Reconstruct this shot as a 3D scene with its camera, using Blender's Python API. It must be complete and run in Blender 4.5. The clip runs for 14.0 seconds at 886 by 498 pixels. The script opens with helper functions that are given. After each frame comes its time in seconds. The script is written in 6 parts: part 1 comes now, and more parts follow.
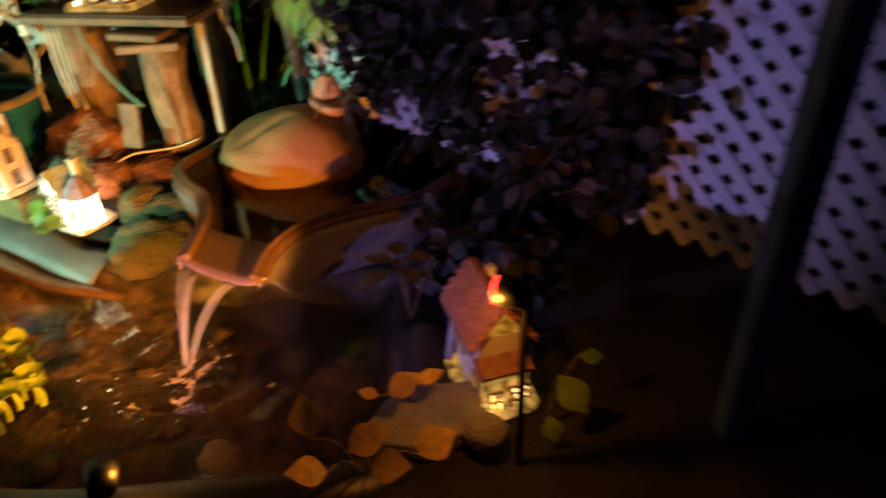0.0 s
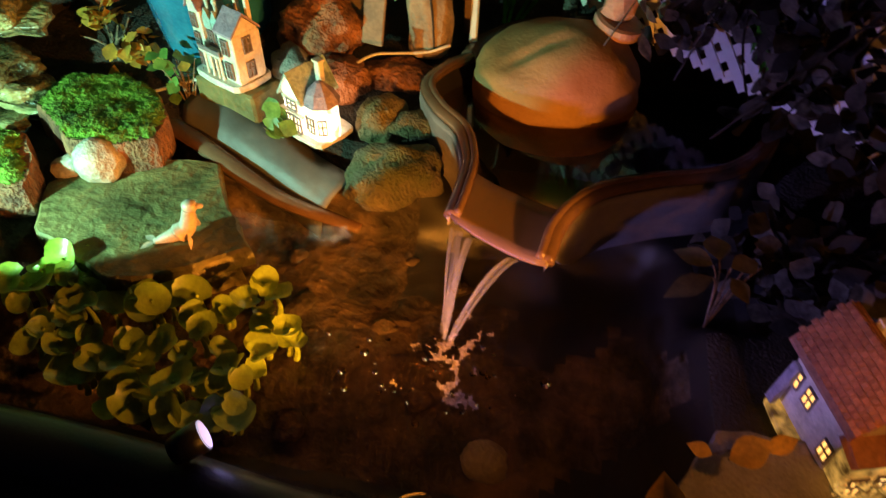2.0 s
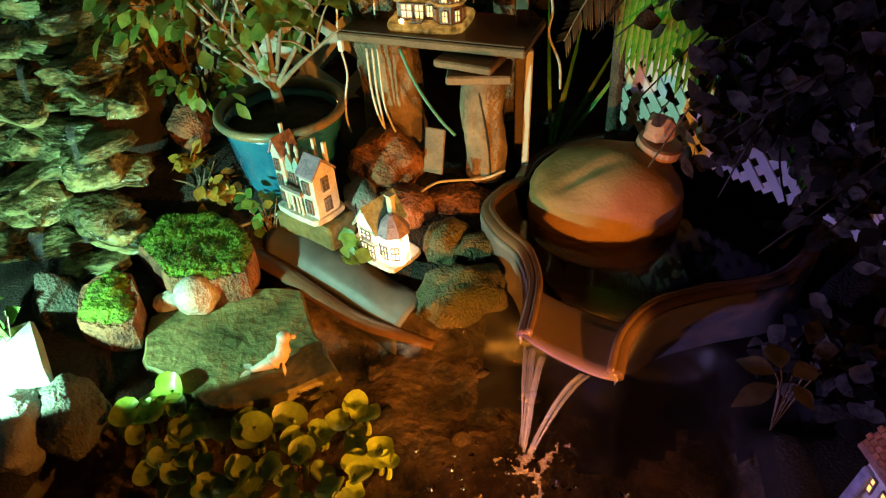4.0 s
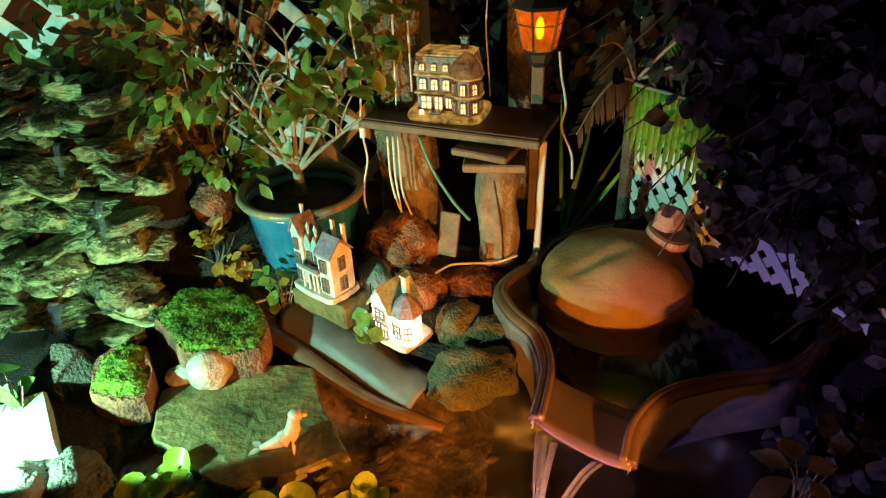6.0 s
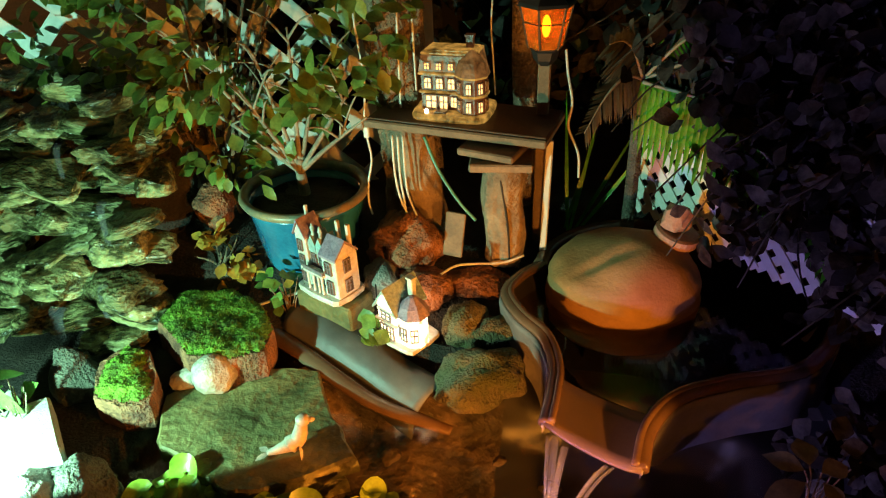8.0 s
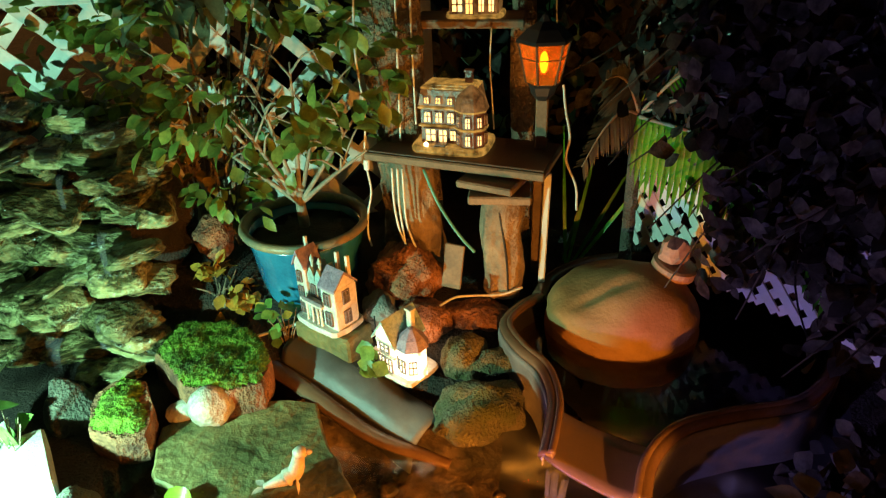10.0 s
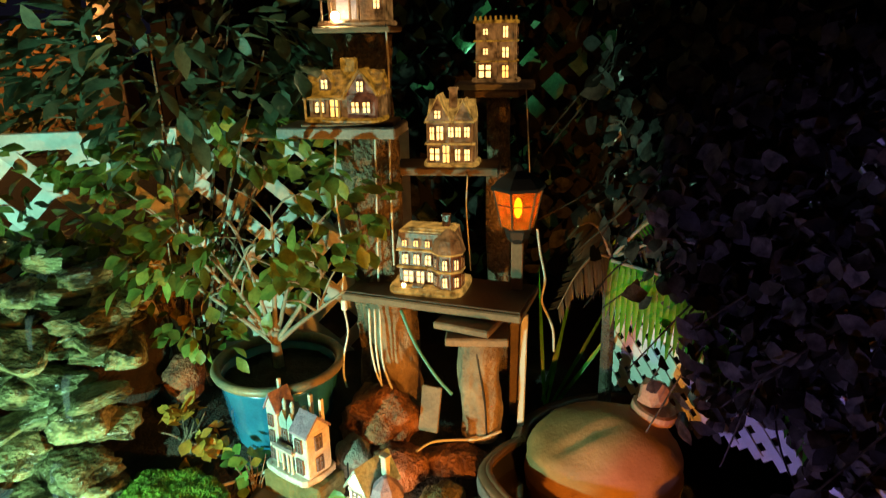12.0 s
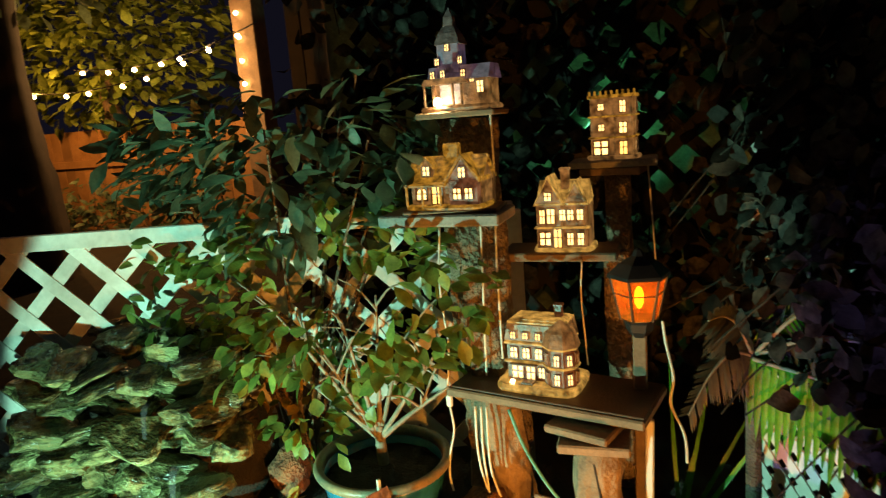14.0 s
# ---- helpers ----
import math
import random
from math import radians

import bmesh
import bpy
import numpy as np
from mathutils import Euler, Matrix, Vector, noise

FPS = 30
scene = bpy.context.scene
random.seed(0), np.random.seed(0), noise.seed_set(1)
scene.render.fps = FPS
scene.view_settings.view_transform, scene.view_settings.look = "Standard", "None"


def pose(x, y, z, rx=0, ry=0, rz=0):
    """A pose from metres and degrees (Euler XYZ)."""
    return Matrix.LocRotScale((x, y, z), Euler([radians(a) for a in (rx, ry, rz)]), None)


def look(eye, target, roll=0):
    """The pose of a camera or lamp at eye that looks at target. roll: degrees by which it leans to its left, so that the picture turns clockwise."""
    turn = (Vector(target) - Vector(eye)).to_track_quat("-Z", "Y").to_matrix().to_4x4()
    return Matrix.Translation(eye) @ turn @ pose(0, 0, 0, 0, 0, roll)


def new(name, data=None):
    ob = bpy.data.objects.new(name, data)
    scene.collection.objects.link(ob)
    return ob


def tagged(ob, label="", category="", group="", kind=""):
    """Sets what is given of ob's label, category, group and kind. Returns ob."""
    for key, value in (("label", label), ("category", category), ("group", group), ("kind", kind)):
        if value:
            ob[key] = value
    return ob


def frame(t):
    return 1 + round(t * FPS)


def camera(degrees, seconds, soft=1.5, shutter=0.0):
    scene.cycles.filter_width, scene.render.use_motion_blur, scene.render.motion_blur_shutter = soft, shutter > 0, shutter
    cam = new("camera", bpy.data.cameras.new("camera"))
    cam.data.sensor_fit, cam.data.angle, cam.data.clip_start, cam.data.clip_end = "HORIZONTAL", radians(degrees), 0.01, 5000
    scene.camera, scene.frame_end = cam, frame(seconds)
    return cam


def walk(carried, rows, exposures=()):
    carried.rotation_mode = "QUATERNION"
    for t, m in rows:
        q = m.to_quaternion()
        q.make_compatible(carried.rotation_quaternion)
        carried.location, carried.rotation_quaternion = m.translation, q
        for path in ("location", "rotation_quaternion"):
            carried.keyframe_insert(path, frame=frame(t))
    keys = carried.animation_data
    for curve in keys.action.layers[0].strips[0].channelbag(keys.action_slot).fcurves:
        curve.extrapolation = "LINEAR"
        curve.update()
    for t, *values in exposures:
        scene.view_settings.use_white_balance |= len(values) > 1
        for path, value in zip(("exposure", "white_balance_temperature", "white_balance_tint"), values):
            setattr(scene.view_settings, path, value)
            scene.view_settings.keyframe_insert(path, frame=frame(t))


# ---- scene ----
cam = camera(67.5, 14.0, soft=1.2, shutter=0.5)
METRES, EYE, TILT, LEAN, TURN = 1.3, 1.1, -33.0, 2.0, 0.0
ROWS = [
    (0.0, 0.0, 0.0, 0.0, 0.0, 0.0, -0.0),
    (0.5, -0.0881, 0.1227, 0.0342, 8.1, -3.4, -6.8),
    (1.0, -0.1787, 0.1786, 0.058, 8.12, -8.26, -8.12),
    (1.5, -0.3042, 0.1681, 0.1021, 4.83, -10.71, -5.63),
    (2.0, -0.3604, 0.1926, 0.1447, 8.08, -12.64, -8.53),
    (2.5, -0.3726, 0.2305, 0.2056, 10.11, -10.99, -8.35),
    (3.0, -0.402, 0.1753, 0.2249, 9.71, -7.15, -7.17),
    (3.5, -0.4174, 0.1229, 0.2257, 10.1, -7.04, -5.19),
    (6.0, -0.4368, 0.0744, 0.2287, 10.76, 0.52, -6.74),
    (6.5, -0.4408, 0.068, 0.23, 10.33, 0.96, -7.55),
    (7.0, -0.4377, 0.0791, 0.2368, 11.03, 0.64, -7.08),
    (7.5, -0.4566, 0.0838, 0.2413, 10.57, -0.01, -6.47),
    (10.0, -0.462, 0.0773, 0.2333, 10.18, 3.07, -6.55),
    (10.5, -0.455, 0.0684, 0.2489, 8.95, 6.89, -6.8),
    (11.0, -0.4437, 0.07, 0.2523, 9.35, 10.14, -6.48),
    (11.5, -0.4399, 0.0698, 0.2553, 9.42, 12.15, -6.55),
    (12.0, -0.4616, 0.072, 0.2555, 8.3, 14.45, -6.41),
    (12.5, -0.4306, 0.0841, 0.2739, 10.22, 17.56, -6.18),
    (13.0, -0.4322, 0.0915, 0.2799, 13.02, 17.99, -7.49),
    (13.5, -0.4294, 0.111, 0.2962, 16.59, 18.91, -7.94),
    (14.0, -0.4293, 0.1564, 0.3225, 19.85, 19.0, -9.48),
]

walk(cam, [(t, pose(0, 0, EYE, TILT, LEAN, TURN) @ pose(METRES * x, METRES * y, METRES * z, 90 + pitch, roll, yaw)) for t, x, y, z, yaw, pitch, roll in ROWS],
     exposures=[(0.0, 0.2), (1.0, 0.1), (2.5, -0.12), (11.0, -0.12), (13.0, 0.2), (14.0, 0.25)])

# ---------------------------------------------------------------- night sky and garden lamps
world = bpy.data.worlds.new("night_sky")
scene.world = world
world.use_nodes = True
bg = world.node_tree.nodes["Background"]
bg.inputs[0].default_value = (0.30, 0.28, 0.55, 1)
bg.inputs[1].default_value = 0.013

MINT, AMBER, VIOLET = (0.38, 1.0, 0.70), (1.0, 0.34, 0.035), (0.42, 0.33, 1.0)


def spot(name, eye, target, watts, color, cone=100, blend=0.5, size=0.012):
    data = bpy.data.lights.new(name, "SPOT")
    data.energy, data.color, data.spot_size, data.spot_blend, data.shadow_soft_size = watts, color, radians(cone), blend, size
    ob = new(name, data)
    ob.matrix_world = look(eye, target)
    return ob


def bulb(name, place, watts, color, size=0.02):
    data = bpy.data.lights.new(name, "POINT")
    data.energy, data.color, data.shadow_soft_size = watts, color, size
    ob = new(name, data)
    ob.location = place
    return ob


AMBER_EYE, AMBER_AIM = (-0.575, 0.70, 0.255), (-0.95, 1.60, 0.34)
MINT_EYE, MINT_AIM = (-1.70, 0.775, 0.420), (-1.625, 1.775, 0.380)
VIOLET_EYE, VIOLET_AIM = (-0.905, 0.745, 0.232), (-0.16, 1.36, 0.46)
RED_EYE, RED_AIM = (0.062, 0.82, 0.490), (-0.865, 1.195, 0.440)
spot("amber_spot", AMBER_EYE, AMBER_AIM, 47, AMBER, 84, 0.25)
spot("mint_spot", MINT_EYE, MINT_AIM, 78, MINT, 103, 0.08)
spot("violet_spot", VIOLET_EYE, VIOLET_AIM, 21, VIOLET, 70, 0.5)
# Extra bulbs added beside the spots to brighten things outside their cones.
bulb("amber_fill", (-0.530, 0.685, 0.265), 0.35, AMBER, 0.01)
bulb("violet_fill", (-0.885, 0.758, 0.222), 0.04, VIOLET, 0.01)
spot("red_spot", RED_EYE, RED_AIM, 56, AMBER, 64, 0.4)
# Added fill for the yellow leaves near the cottage, no fixture of its own.
bulb("red_fill", (0.035, 0.800, 0.480), 1.6, AMBER, 0.01)

# ---------------------------------------------------------------- materials


def M(name, color, color2=None, rough=0.6, metal=0.0, scale=18.0, fine=140.0, bump=0.3, depth=0.004, mix=(0.35, 0.65),
      glow=None, strength=0.0, vary=0.0, translucent=0.0, coat=0.0, spec=0.5, fine_amount=0.35):
    """A surface with broad patches, fine grain, relief and a roughness that follows the grain."""
    m = bpy.data.materials.new(name)
    m.use_nodes = True
    nt = m.node_tree
    nd, ln = nt.nodes, nt.links
    p = nd["Principled BSDF"]
    color2 = color2 or tuple(c * 0.6 for c in color)
    tc = nd.new("ShaderNodeTexCoord")
    n1 = nd.new("ShaderNodeTexNoise")
    n1.inputs["Scale"].default_value, n1.inputs["Detail"].default_value, n1.inputs["Roughness"].default_value = scale, 5, 0.6
    n2 = nd.new("ShaderNodeTexNoise")
    n2.inputs["Scale"].default_value, n2.inputs["Detail"].default_value = fine, 4
    info = nd.new("ShaderNodeObjectInfo")
    add = nd.new("ShaderNodeVectorMath")
    scl = nd.new("ShaderNodeVectorMath")
    scl.operation = "SCALE"
    scl.inputs[0].default_value = (7.3, 3.1, 5.7)
    ln.new(info.outputs["Random"], scl.inputs["Scale"])
    ln.new(tc.outputs["Object"], add.inputs[0])
    ln.new(scl.outputs[0], add.inputs[1])
    ln.new(add.outputs[0], n1.inputs["Vector"])
    ln.new(add.outputs[0], n2.inputs["Vector"])
    ramp = nd.new("ShaderNodeValToRGB")
    ramp.color_ramp.elements[0].position, ramp.color_ramp.elements[1].position = mix
    ramp.color_ramp.elements[0].color, ramp.color_ramp.elements[1].color = (*color2, 1), (*color, 1)
    ln.new(n1.outputs["Fac"], ramp.inputs["Fac"])
    hsv = nd.new("ShaderNodeHueSaturation")
    ln.new(ramp.outputs[0], hsv.inputs["Color"])
    val = nd.new("ShaderNodeMapRange")
    val.inputs["To Min"].default_value, val.inputs["To Max"].default_value = 1 - fine_amount, 1 + fine_amount
    ln.new(n2.outputs["Fac"], val.inputs["Value"])
    if vary:
        rnd = nd.new("ShaderNodeMapRange")
        rnd.inputs["To Min"].default_value, rnd.inputs["To Max"].default_value = 1 - vary, 1 + vary
        geo = nd.new("ShaderNodeNewGeometry")
        summed = nd.new("ShaderNodeMath")
        summed.operation = "ADD"
        ln.new(info.outputs["Random"], summed.inputs[0])
        ln.new(geo.outputs["Random Per Island"], summed.inputs[1])
        frac = nd.new("ShaderNodeMath")
        frac.operation = "FRACT"
        ln.new(summed.outputs[0], frac.inputs[0])
        ln.new(frac.outputs[0], rnd.inputs["Value"])
        mul = nd.new("ShaderNodeMath")
        mul.operation = "MULTIPLY"
        ln.new(val.outputs[0], mul.inputs[0])
        ln.new(rnd.outputs[0], mul.inputs[1])
        ln.new(mul.outputs[0], hsv.inputs["Value"])
    else:
        ln.new(val.outputs[0], hsv.inputs["Value"])
    ln.new(hsv.outputs[0], p.inputs["Base Color"])
    rr = nd.new("ShaderNodeMapRange")
    rr.inputs["To Min"].default_value, rr.inputs["To Max"].default_value = max(0.02, rough - 0.12), min(1, rough + 0.12)
    ln.new(n1.outputs["Fac"], rr.inputs["Value"])
    ln.new(rr.outputs[0], p.inputs["Roughness"])
    p.inputs["Metallic"].default_value = metal
    p.inputs["Coat Weight"].default_value = coat
    p.inputs["Specular IOR Level"].default_value = spec
    if bump:
        mixer = nd.new("ShaderNodeMath")
        mixer.operation = "ADD"
        ln.new(n1.outputs["Fac"], mixer.inputs[0])
        ln.new(n2.outputs["Fac"], mixer.inputs[1])
        b = nd.new("ShaderNodeBump")
        b.inputs["Strength"].default_value, b.inputs["Distance"].default_value = bump, depth
        ln.new(mixer.outputs[0], b.inputs["Height"])
        ln.new(b.outputs[0], p.inputs["Normal"])
    # patchy emission: lamplight put into house surfaces, and the lantern glass
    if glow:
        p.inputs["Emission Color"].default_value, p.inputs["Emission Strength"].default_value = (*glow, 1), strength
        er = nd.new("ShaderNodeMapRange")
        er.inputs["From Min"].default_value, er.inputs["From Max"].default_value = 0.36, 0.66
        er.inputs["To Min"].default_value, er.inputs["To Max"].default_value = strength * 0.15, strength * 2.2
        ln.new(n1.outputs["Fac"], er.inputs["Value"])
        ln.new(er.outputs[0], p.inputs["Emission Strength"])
    if translucent:
        tr = nd.new("ShaderNodeBsdfTranslucent")
        ln.new(hsv.outputs[0], tr.inputs["Color"])
        mx = nd.new("ShaderNodeMixShader")
        mx.inputs[0].default_value = translucent
        ln.new(p.outputs[0], mx.inputs[1])
        ln.new(tr.outputs[0], mx.inputs[2])
        ln.new(mx.outputs[0], nd["Material Output"].inputs["Surface"])
    return m


def water_material(name, tint, ripple, scale):
    m = bpy.data.materials.new(name)
    m.use_nodes = True
    nd, ln = m.node_tree.nodes, m.node_tree.links
    p = nd["Principled BSDF"]
    p.inputs["Base Color"].default_value = (*tint, 1)
    p.inputs["Roughness"].default_value, p.inputs["IOR"].default_value = 0.03, 1.33
    p.inputs["Transmission Weight"].default_value = 1.0
    tc, n = nd.new("ShaderNodeTexCoord"), nd.new("ShaderNodeTexNoise")
    n.inputs["Scale"].default_value, n.inputs["Detail"].default_value = scale, 3
    b = nd.new("ShaderNodeBump")
    b.inputs["Strength"].default_value, b.inputs["Distance"].default_value = ripple, 0.01
    ln.new(tc.outputs["Object"], n.inputs["Vector"])
    ln.new(n.outputs["Fac"], b.inputs["Height"])
    ln.new(b.outputs[0], p.inputs["Normal"])
    return m


def glow_material(name, color, strength):
    m = bpy.data.materials.new(name)
    m.use_nodes = True
    p = m.node_tree.nodes["Principled BSDF"]
    p.inputs["Base Color"].default_value = (*color, 1)
    p.inputs["Emission Color"].default_value, p.inputs["Emission Strength"].default_value = (*color, 1), strength
    return m


SOIL = M("soil", (0.045, 0.032, 0.022), (0.015, 0.011, 0.008), 0.9, scale=9, bump=0.8, depth=0.02)
POND_BED = M("pond_bed", (0.13, 0.085, 0.05), (0.018, 0.013, 0.009), 0.75, scale=6, fine=34, bump=0.8, depth=0.02, mix=(0.42, 0.66), fine_amount=0.7)
LINER = M("liner", (0.020, 0.020, 0.022), (0.010, 0.010, 0.011), 0.42, scale=6, bump=0.15)
GREY_LINER = M("grey_liner", (0.11, 0.11, 0.11), (0.06, 0.06, 0.06), 0.52, scale=5, fine=50, bump=0.25, depth=0.006, fine_amount=0.12)
BRONZE = M("brown_moulded_plastic", (0.15, 0.085, 0.05), (0.09, 0.05, 0.03), 0.2, scale=7, bump=0.08, fine_amount=0.12)
TUB_FLOOR = M("brown_tub_plastic", (0.12, 0.075, 0.05), (0.09, 0.055, 0.04), 0.42, scale=6, bump=0.08, fine_amount=0.1)
# Same tub plastic, darkened to carry the shade inside the basin.
TUB_SHADE = M("shade_dark_tub_plastic", (0.020, 0.015, 0.013), (0.012, 0.009, 0.008), 0.5, scale=6, bump=0.08, fine_amount=0.1)
DOME = M("sandstone_resin", (0.37, 0.20, 0.07), (0.26, 0.13, 0.045), 0.75, scale=7, fine=110, bump=0.35, depth=0.005, fine_amount=0.10)
TERRACOTTA = M("terracotta", (0.45, 0.24, 0.15), (0.34, 0.17, 0.10), 0.8, scale=12, bump=0.3)
SANDSTONE = M("flat_sandstone", (0.20, 0.155, 0.055), (0.055, 0.058, 0.018), 0.62, scale=11, fine=48, bump=0.7, depth=0.012, vary=0.12)
WET_STONE = M("wet_stone", (0.27, 0.25, 0.11), (0.030, 0.028, 0.010), 0.26, scale=0.9, fine=4, bump=0.5, depth=0.12, vary=0.45, mix=(0.42, 0.56), fine_amount=0.25)
LAVA = M("lava_rock", (0.40, 0.17, 0.08), (0.11, 0.045, 0.025), 0.9, scale=16, fine=90, bump=1.0, depth=0.02, vary=0.1)
DARK_ROCK = M("dark_rock", (0.14, 0.13, 0.10), (0.06, 0.06, 0.04), 0.9, scale=14, fine=120, bump=1.0, depth=0.02)
GREY_ROCK = M("grey_rock", (0.30, 0.27, 0.24), (0.18, 0.16, 0.14), 0.7, scale=10, bump=0.7, depth=0.01)
EGG = M("pale_rock", (0.52, 0.46, 0.38), (0.24, 0.18, 0.13), 0.6, scale=22, fine=90, bump=0.8, depth=0.008)
MOSS = M("moss", (0.17, 0.30, 0.025), (0.05, 0.085, 0.012), 0.95, scale=16, fine=120, bump=0.8, depth=0.012, fine_amount=0.5, mix=(0.3, 0.55))
MOSSY_ROCK = M("mossy_rock", (0.20, 0.15, 0.085), (0.09, 0.10, 0.03), 0.95, scale=10, fine=150, bump=1.0, depth=0.02)
BLUE_GLAZE = M("blue_glaze", (0.03, 0.22, 0.36), (0.015, 0.12, 0.24), 0.22, scale=6, bump=0.1, coat=0.4, fine_amount=0.2)
RIM_GLAZE = M("worn_glaze_rim", (0.34, 0.24, 0.13), (0.16, 0.16, 0.12), 0.4, scale=20, bump=0.2)
BARK = M("bark", (0.32, 0.23, 0.15), (0.12, 0.08, 0.05), 0.9, scale=11, fine=80, bump=1.0, depth=0.03)
PEELED = M("peeled_log", (0.36, 0.26, 0.17), (0.15, 0.10, 0.065), 0.8, scale=9, fine=70, bump=0.7, depth=0.012)
PLANK = M("weathered_plank", (0.27, 0.18, 0.115), (0.15, 0.10, 0.065), 0.75, scale=8, fine=110, bump=0.5, vary=0.15)
DARK_PLANK = M("stained_shelf_top", (0.15, 0.085, 0.055), (0.08, 0.045, 0.03), 0.5, scale=8, bump=0.35)
GREY_PLANK = M("grey_plank", (0.33, 0.31, 0.29), (0.20, 0.19, 0.18), 0.8, scale=8, bump=0.5)
WHITE_PAINT = M("white_vinyl", (0.74, 0.73, 0.72), (0.60, 0.59, 0.57), 0.5, scale=6, fine=70, bump=0.12, fine_amount=0.1)
WORN_WHITE = M("weathered_white_vinyl", (0.76, 0.75, 0.72), (0.45, 0.42, 0.38), 0.6, scale=5, fine=60, bump=0.2, fine_amount=0.2)
PORCELAIN = M("painted_porcelain", (0.78, 0.73, 0.66), (0.62, 0.54, 0.46), 0.35, scale=30, bump=0.35, coat=0.3)
SLATE = M("painted_slate_roof", (0.25, 0.20, 0.22), (0.15, 0.11, 0.12), 0.4, scale=60, bump=0.5)
LEAF = M("shrub_leaf", (0.27, 0.35, 0.07), (0.14, 0.20, 0.04), 0.38, scale=30, bump=0.2, vary=0.5, translucent=0.45)
DARK_LEAF = M("dark_leaf", (0.16, 0.23, 0.14), (0.09, 0.13, 0.08), 0.45, scale=30, bump=0.2, vary=0.4, translucent=0.4)
# Near-black leaf colour stands in for planting that the lamps don't reach.
VINE_LEAF = M("shade_dark_vine_leaf", (0.062, 0.056, 0.047), (0.010, 0.009, 0.008), 0.6, scale=30, bump=0.3, vary=0.95, translucent=0.15, spec=0.15)
DARK_FROND = M("dark_palm_frond", (0.040, 0.042, 0.026), (0.018, 0.018, 0.012), 0.45, scale=30, bump=0.2, vary=0.4, translucent=0.2)
DULL_LEAF = M("dull_leaf", (0.20, 0.16, 0.075), (0.09, 0.075, 0.04), 0.5, scale=30, bump=0.3, vary=0.4, translucent=0.2)
PALM = M("palm_frond", (0.07, 0.36, 0.012), (0.04, 0.22, 0.01), 0.4, scale=30, bump=0.2, vary=0.25, translucent=0.35)
PAD = M("hyacinth_leaf", (0.34, 0.44, 0.05), (0.20, 0.29, 0.03), 0.32, scale=24, bump=0.2, vary=0.3, translucent=0.35)
YELLOW_LEAF = M("yellowing_leaf", (0.66, 0.38, 0.05), (0.36, 0.22, 0.04), 0.5, scale=30, bump=0.4, vary=0.25, translucent=0.25)
IVY = M("ivy_leaf", (0.16, 0.30, 0.06), (0.08, 0.17, 0.03), 0.4, scale=40, bump=0.2, vary=0.3, translucent=0.25)
TWIG = M("pale_twig", (0.34, 0.29, 0.22), (0.20, 0.16, 0.12), 0.8, scale=30, bump=0.4)
CABLE = M("white_cable", (0.72, 0.70, 0.66), (0.62, 0.60, 0.56), 0.4, bump=0.05)
GREEN_CABLE = M("teal_cable", (0.10, 0.32, 0.26), (0.07, 0.24, 0.2), 0.45, bump=0.05)
BLACK = M("black_plastic", (0.02, 0.02, 0.022), (0.012, 0.012, 0.014), 0.4, bump=0.1)
SEAL = M("painted_seal", (0.62, 0.50, 0.40), (0.42, 0.32, 0.26), 0.45, scale=30, bump=0.2)
BRICK = M("pale_paver", (0.55, 0.52, 0.46), (0.42, 0.38, 0.32), 0.8, scale=14, bump=0.5)
# Blue light on the garden post, put into its base colour.
BLUE_LIT_WOOD = M("blue_lit_post", (0.10, 0.17, 0.42), (0.07, 0.11, 0.30), 0.5, scale=8, bump=0.2)
NIGHT_WOOD = M("dark_board", (0.07, 0.05, 0.04), (0.04, 0.03, 0.025), 0.85, scale=5, bump=0.5, vary=0.4)
FENCE_WOOD = M("warm_fence_board", (0.38, 0.20, 0.08), (0.26, 0.13, 0.05), 0.8, scale=4, bump=0.4, vary=0.2)
FOAM = M("foam", (0.30, 0.24, 0.23), (0.13, 0.10, 0.095), 0.25, scale=70, fine=260, bump=1.0, depth=0.004, translucent=0.3)
BLACK_SLAT = M("black_slat", (0.012, 0.010, 0.009), (0.007, 0.006, 0.005), 0.9, bump=0.3)
WATER = water_material("pond_water", (0.86, 0.74, 0.58), 0.22, 16)
STILL = water_material("still_water", (0.42, 0.32, 0.26), 0.03, 4)
STREAM = water_material("falling_water", (0.55, 0.55, 0.62), 0.3, 40)


STREAM_SHADER = STREAM.node_tree.nodes["Principled BSDF"]
STREAM_SHADER.inputs["Transmission Weight"].default_value, STREAM_SHADER.inputs["Roughness"].default_value, STREAM_SHADER.inputs["Alpha"].default_value = 0.8, 0.06, 0.30
WINDOW_WARM = glow_material("warm_window", (1.0, 0.60, 0.20), 2.6)
WINDOW_GOLD = glow_material("golden_window", (1.0, 0.52, 0.12), 2.2)
BULB_WARM = glow_material("warm_bulb", (1.0, 0.55, 0.18), 30)

# ---------------------------------------------------------------- builders


def link_mesh(name, bm, material, smooth=False):
    me = bpy.data.meshes.new(name)
    bm.normal_update()
    bm.to_mesh(me)
    bm.free()
    for m in (material if isinstance(material, (list, tuple)) else (material,)):
        me.materials.append(m)
    if smooth:
        me.polygons.foreach_set("use_smooth", [True] * len(me.polygons))
    return new(name, me)


def part(name, bm, material, parent, label="", smooth=False):
    ob = link_mesh(name, bm, material, smooth)
    ob.parent = parent
    return tagged(ob, label)


def shared(name, mesh, parent, m, label=""):
    ob = new(name, mesh)
    ob.parent = parent
    ob.matrix_basis = m
    return tagged(ob, label)


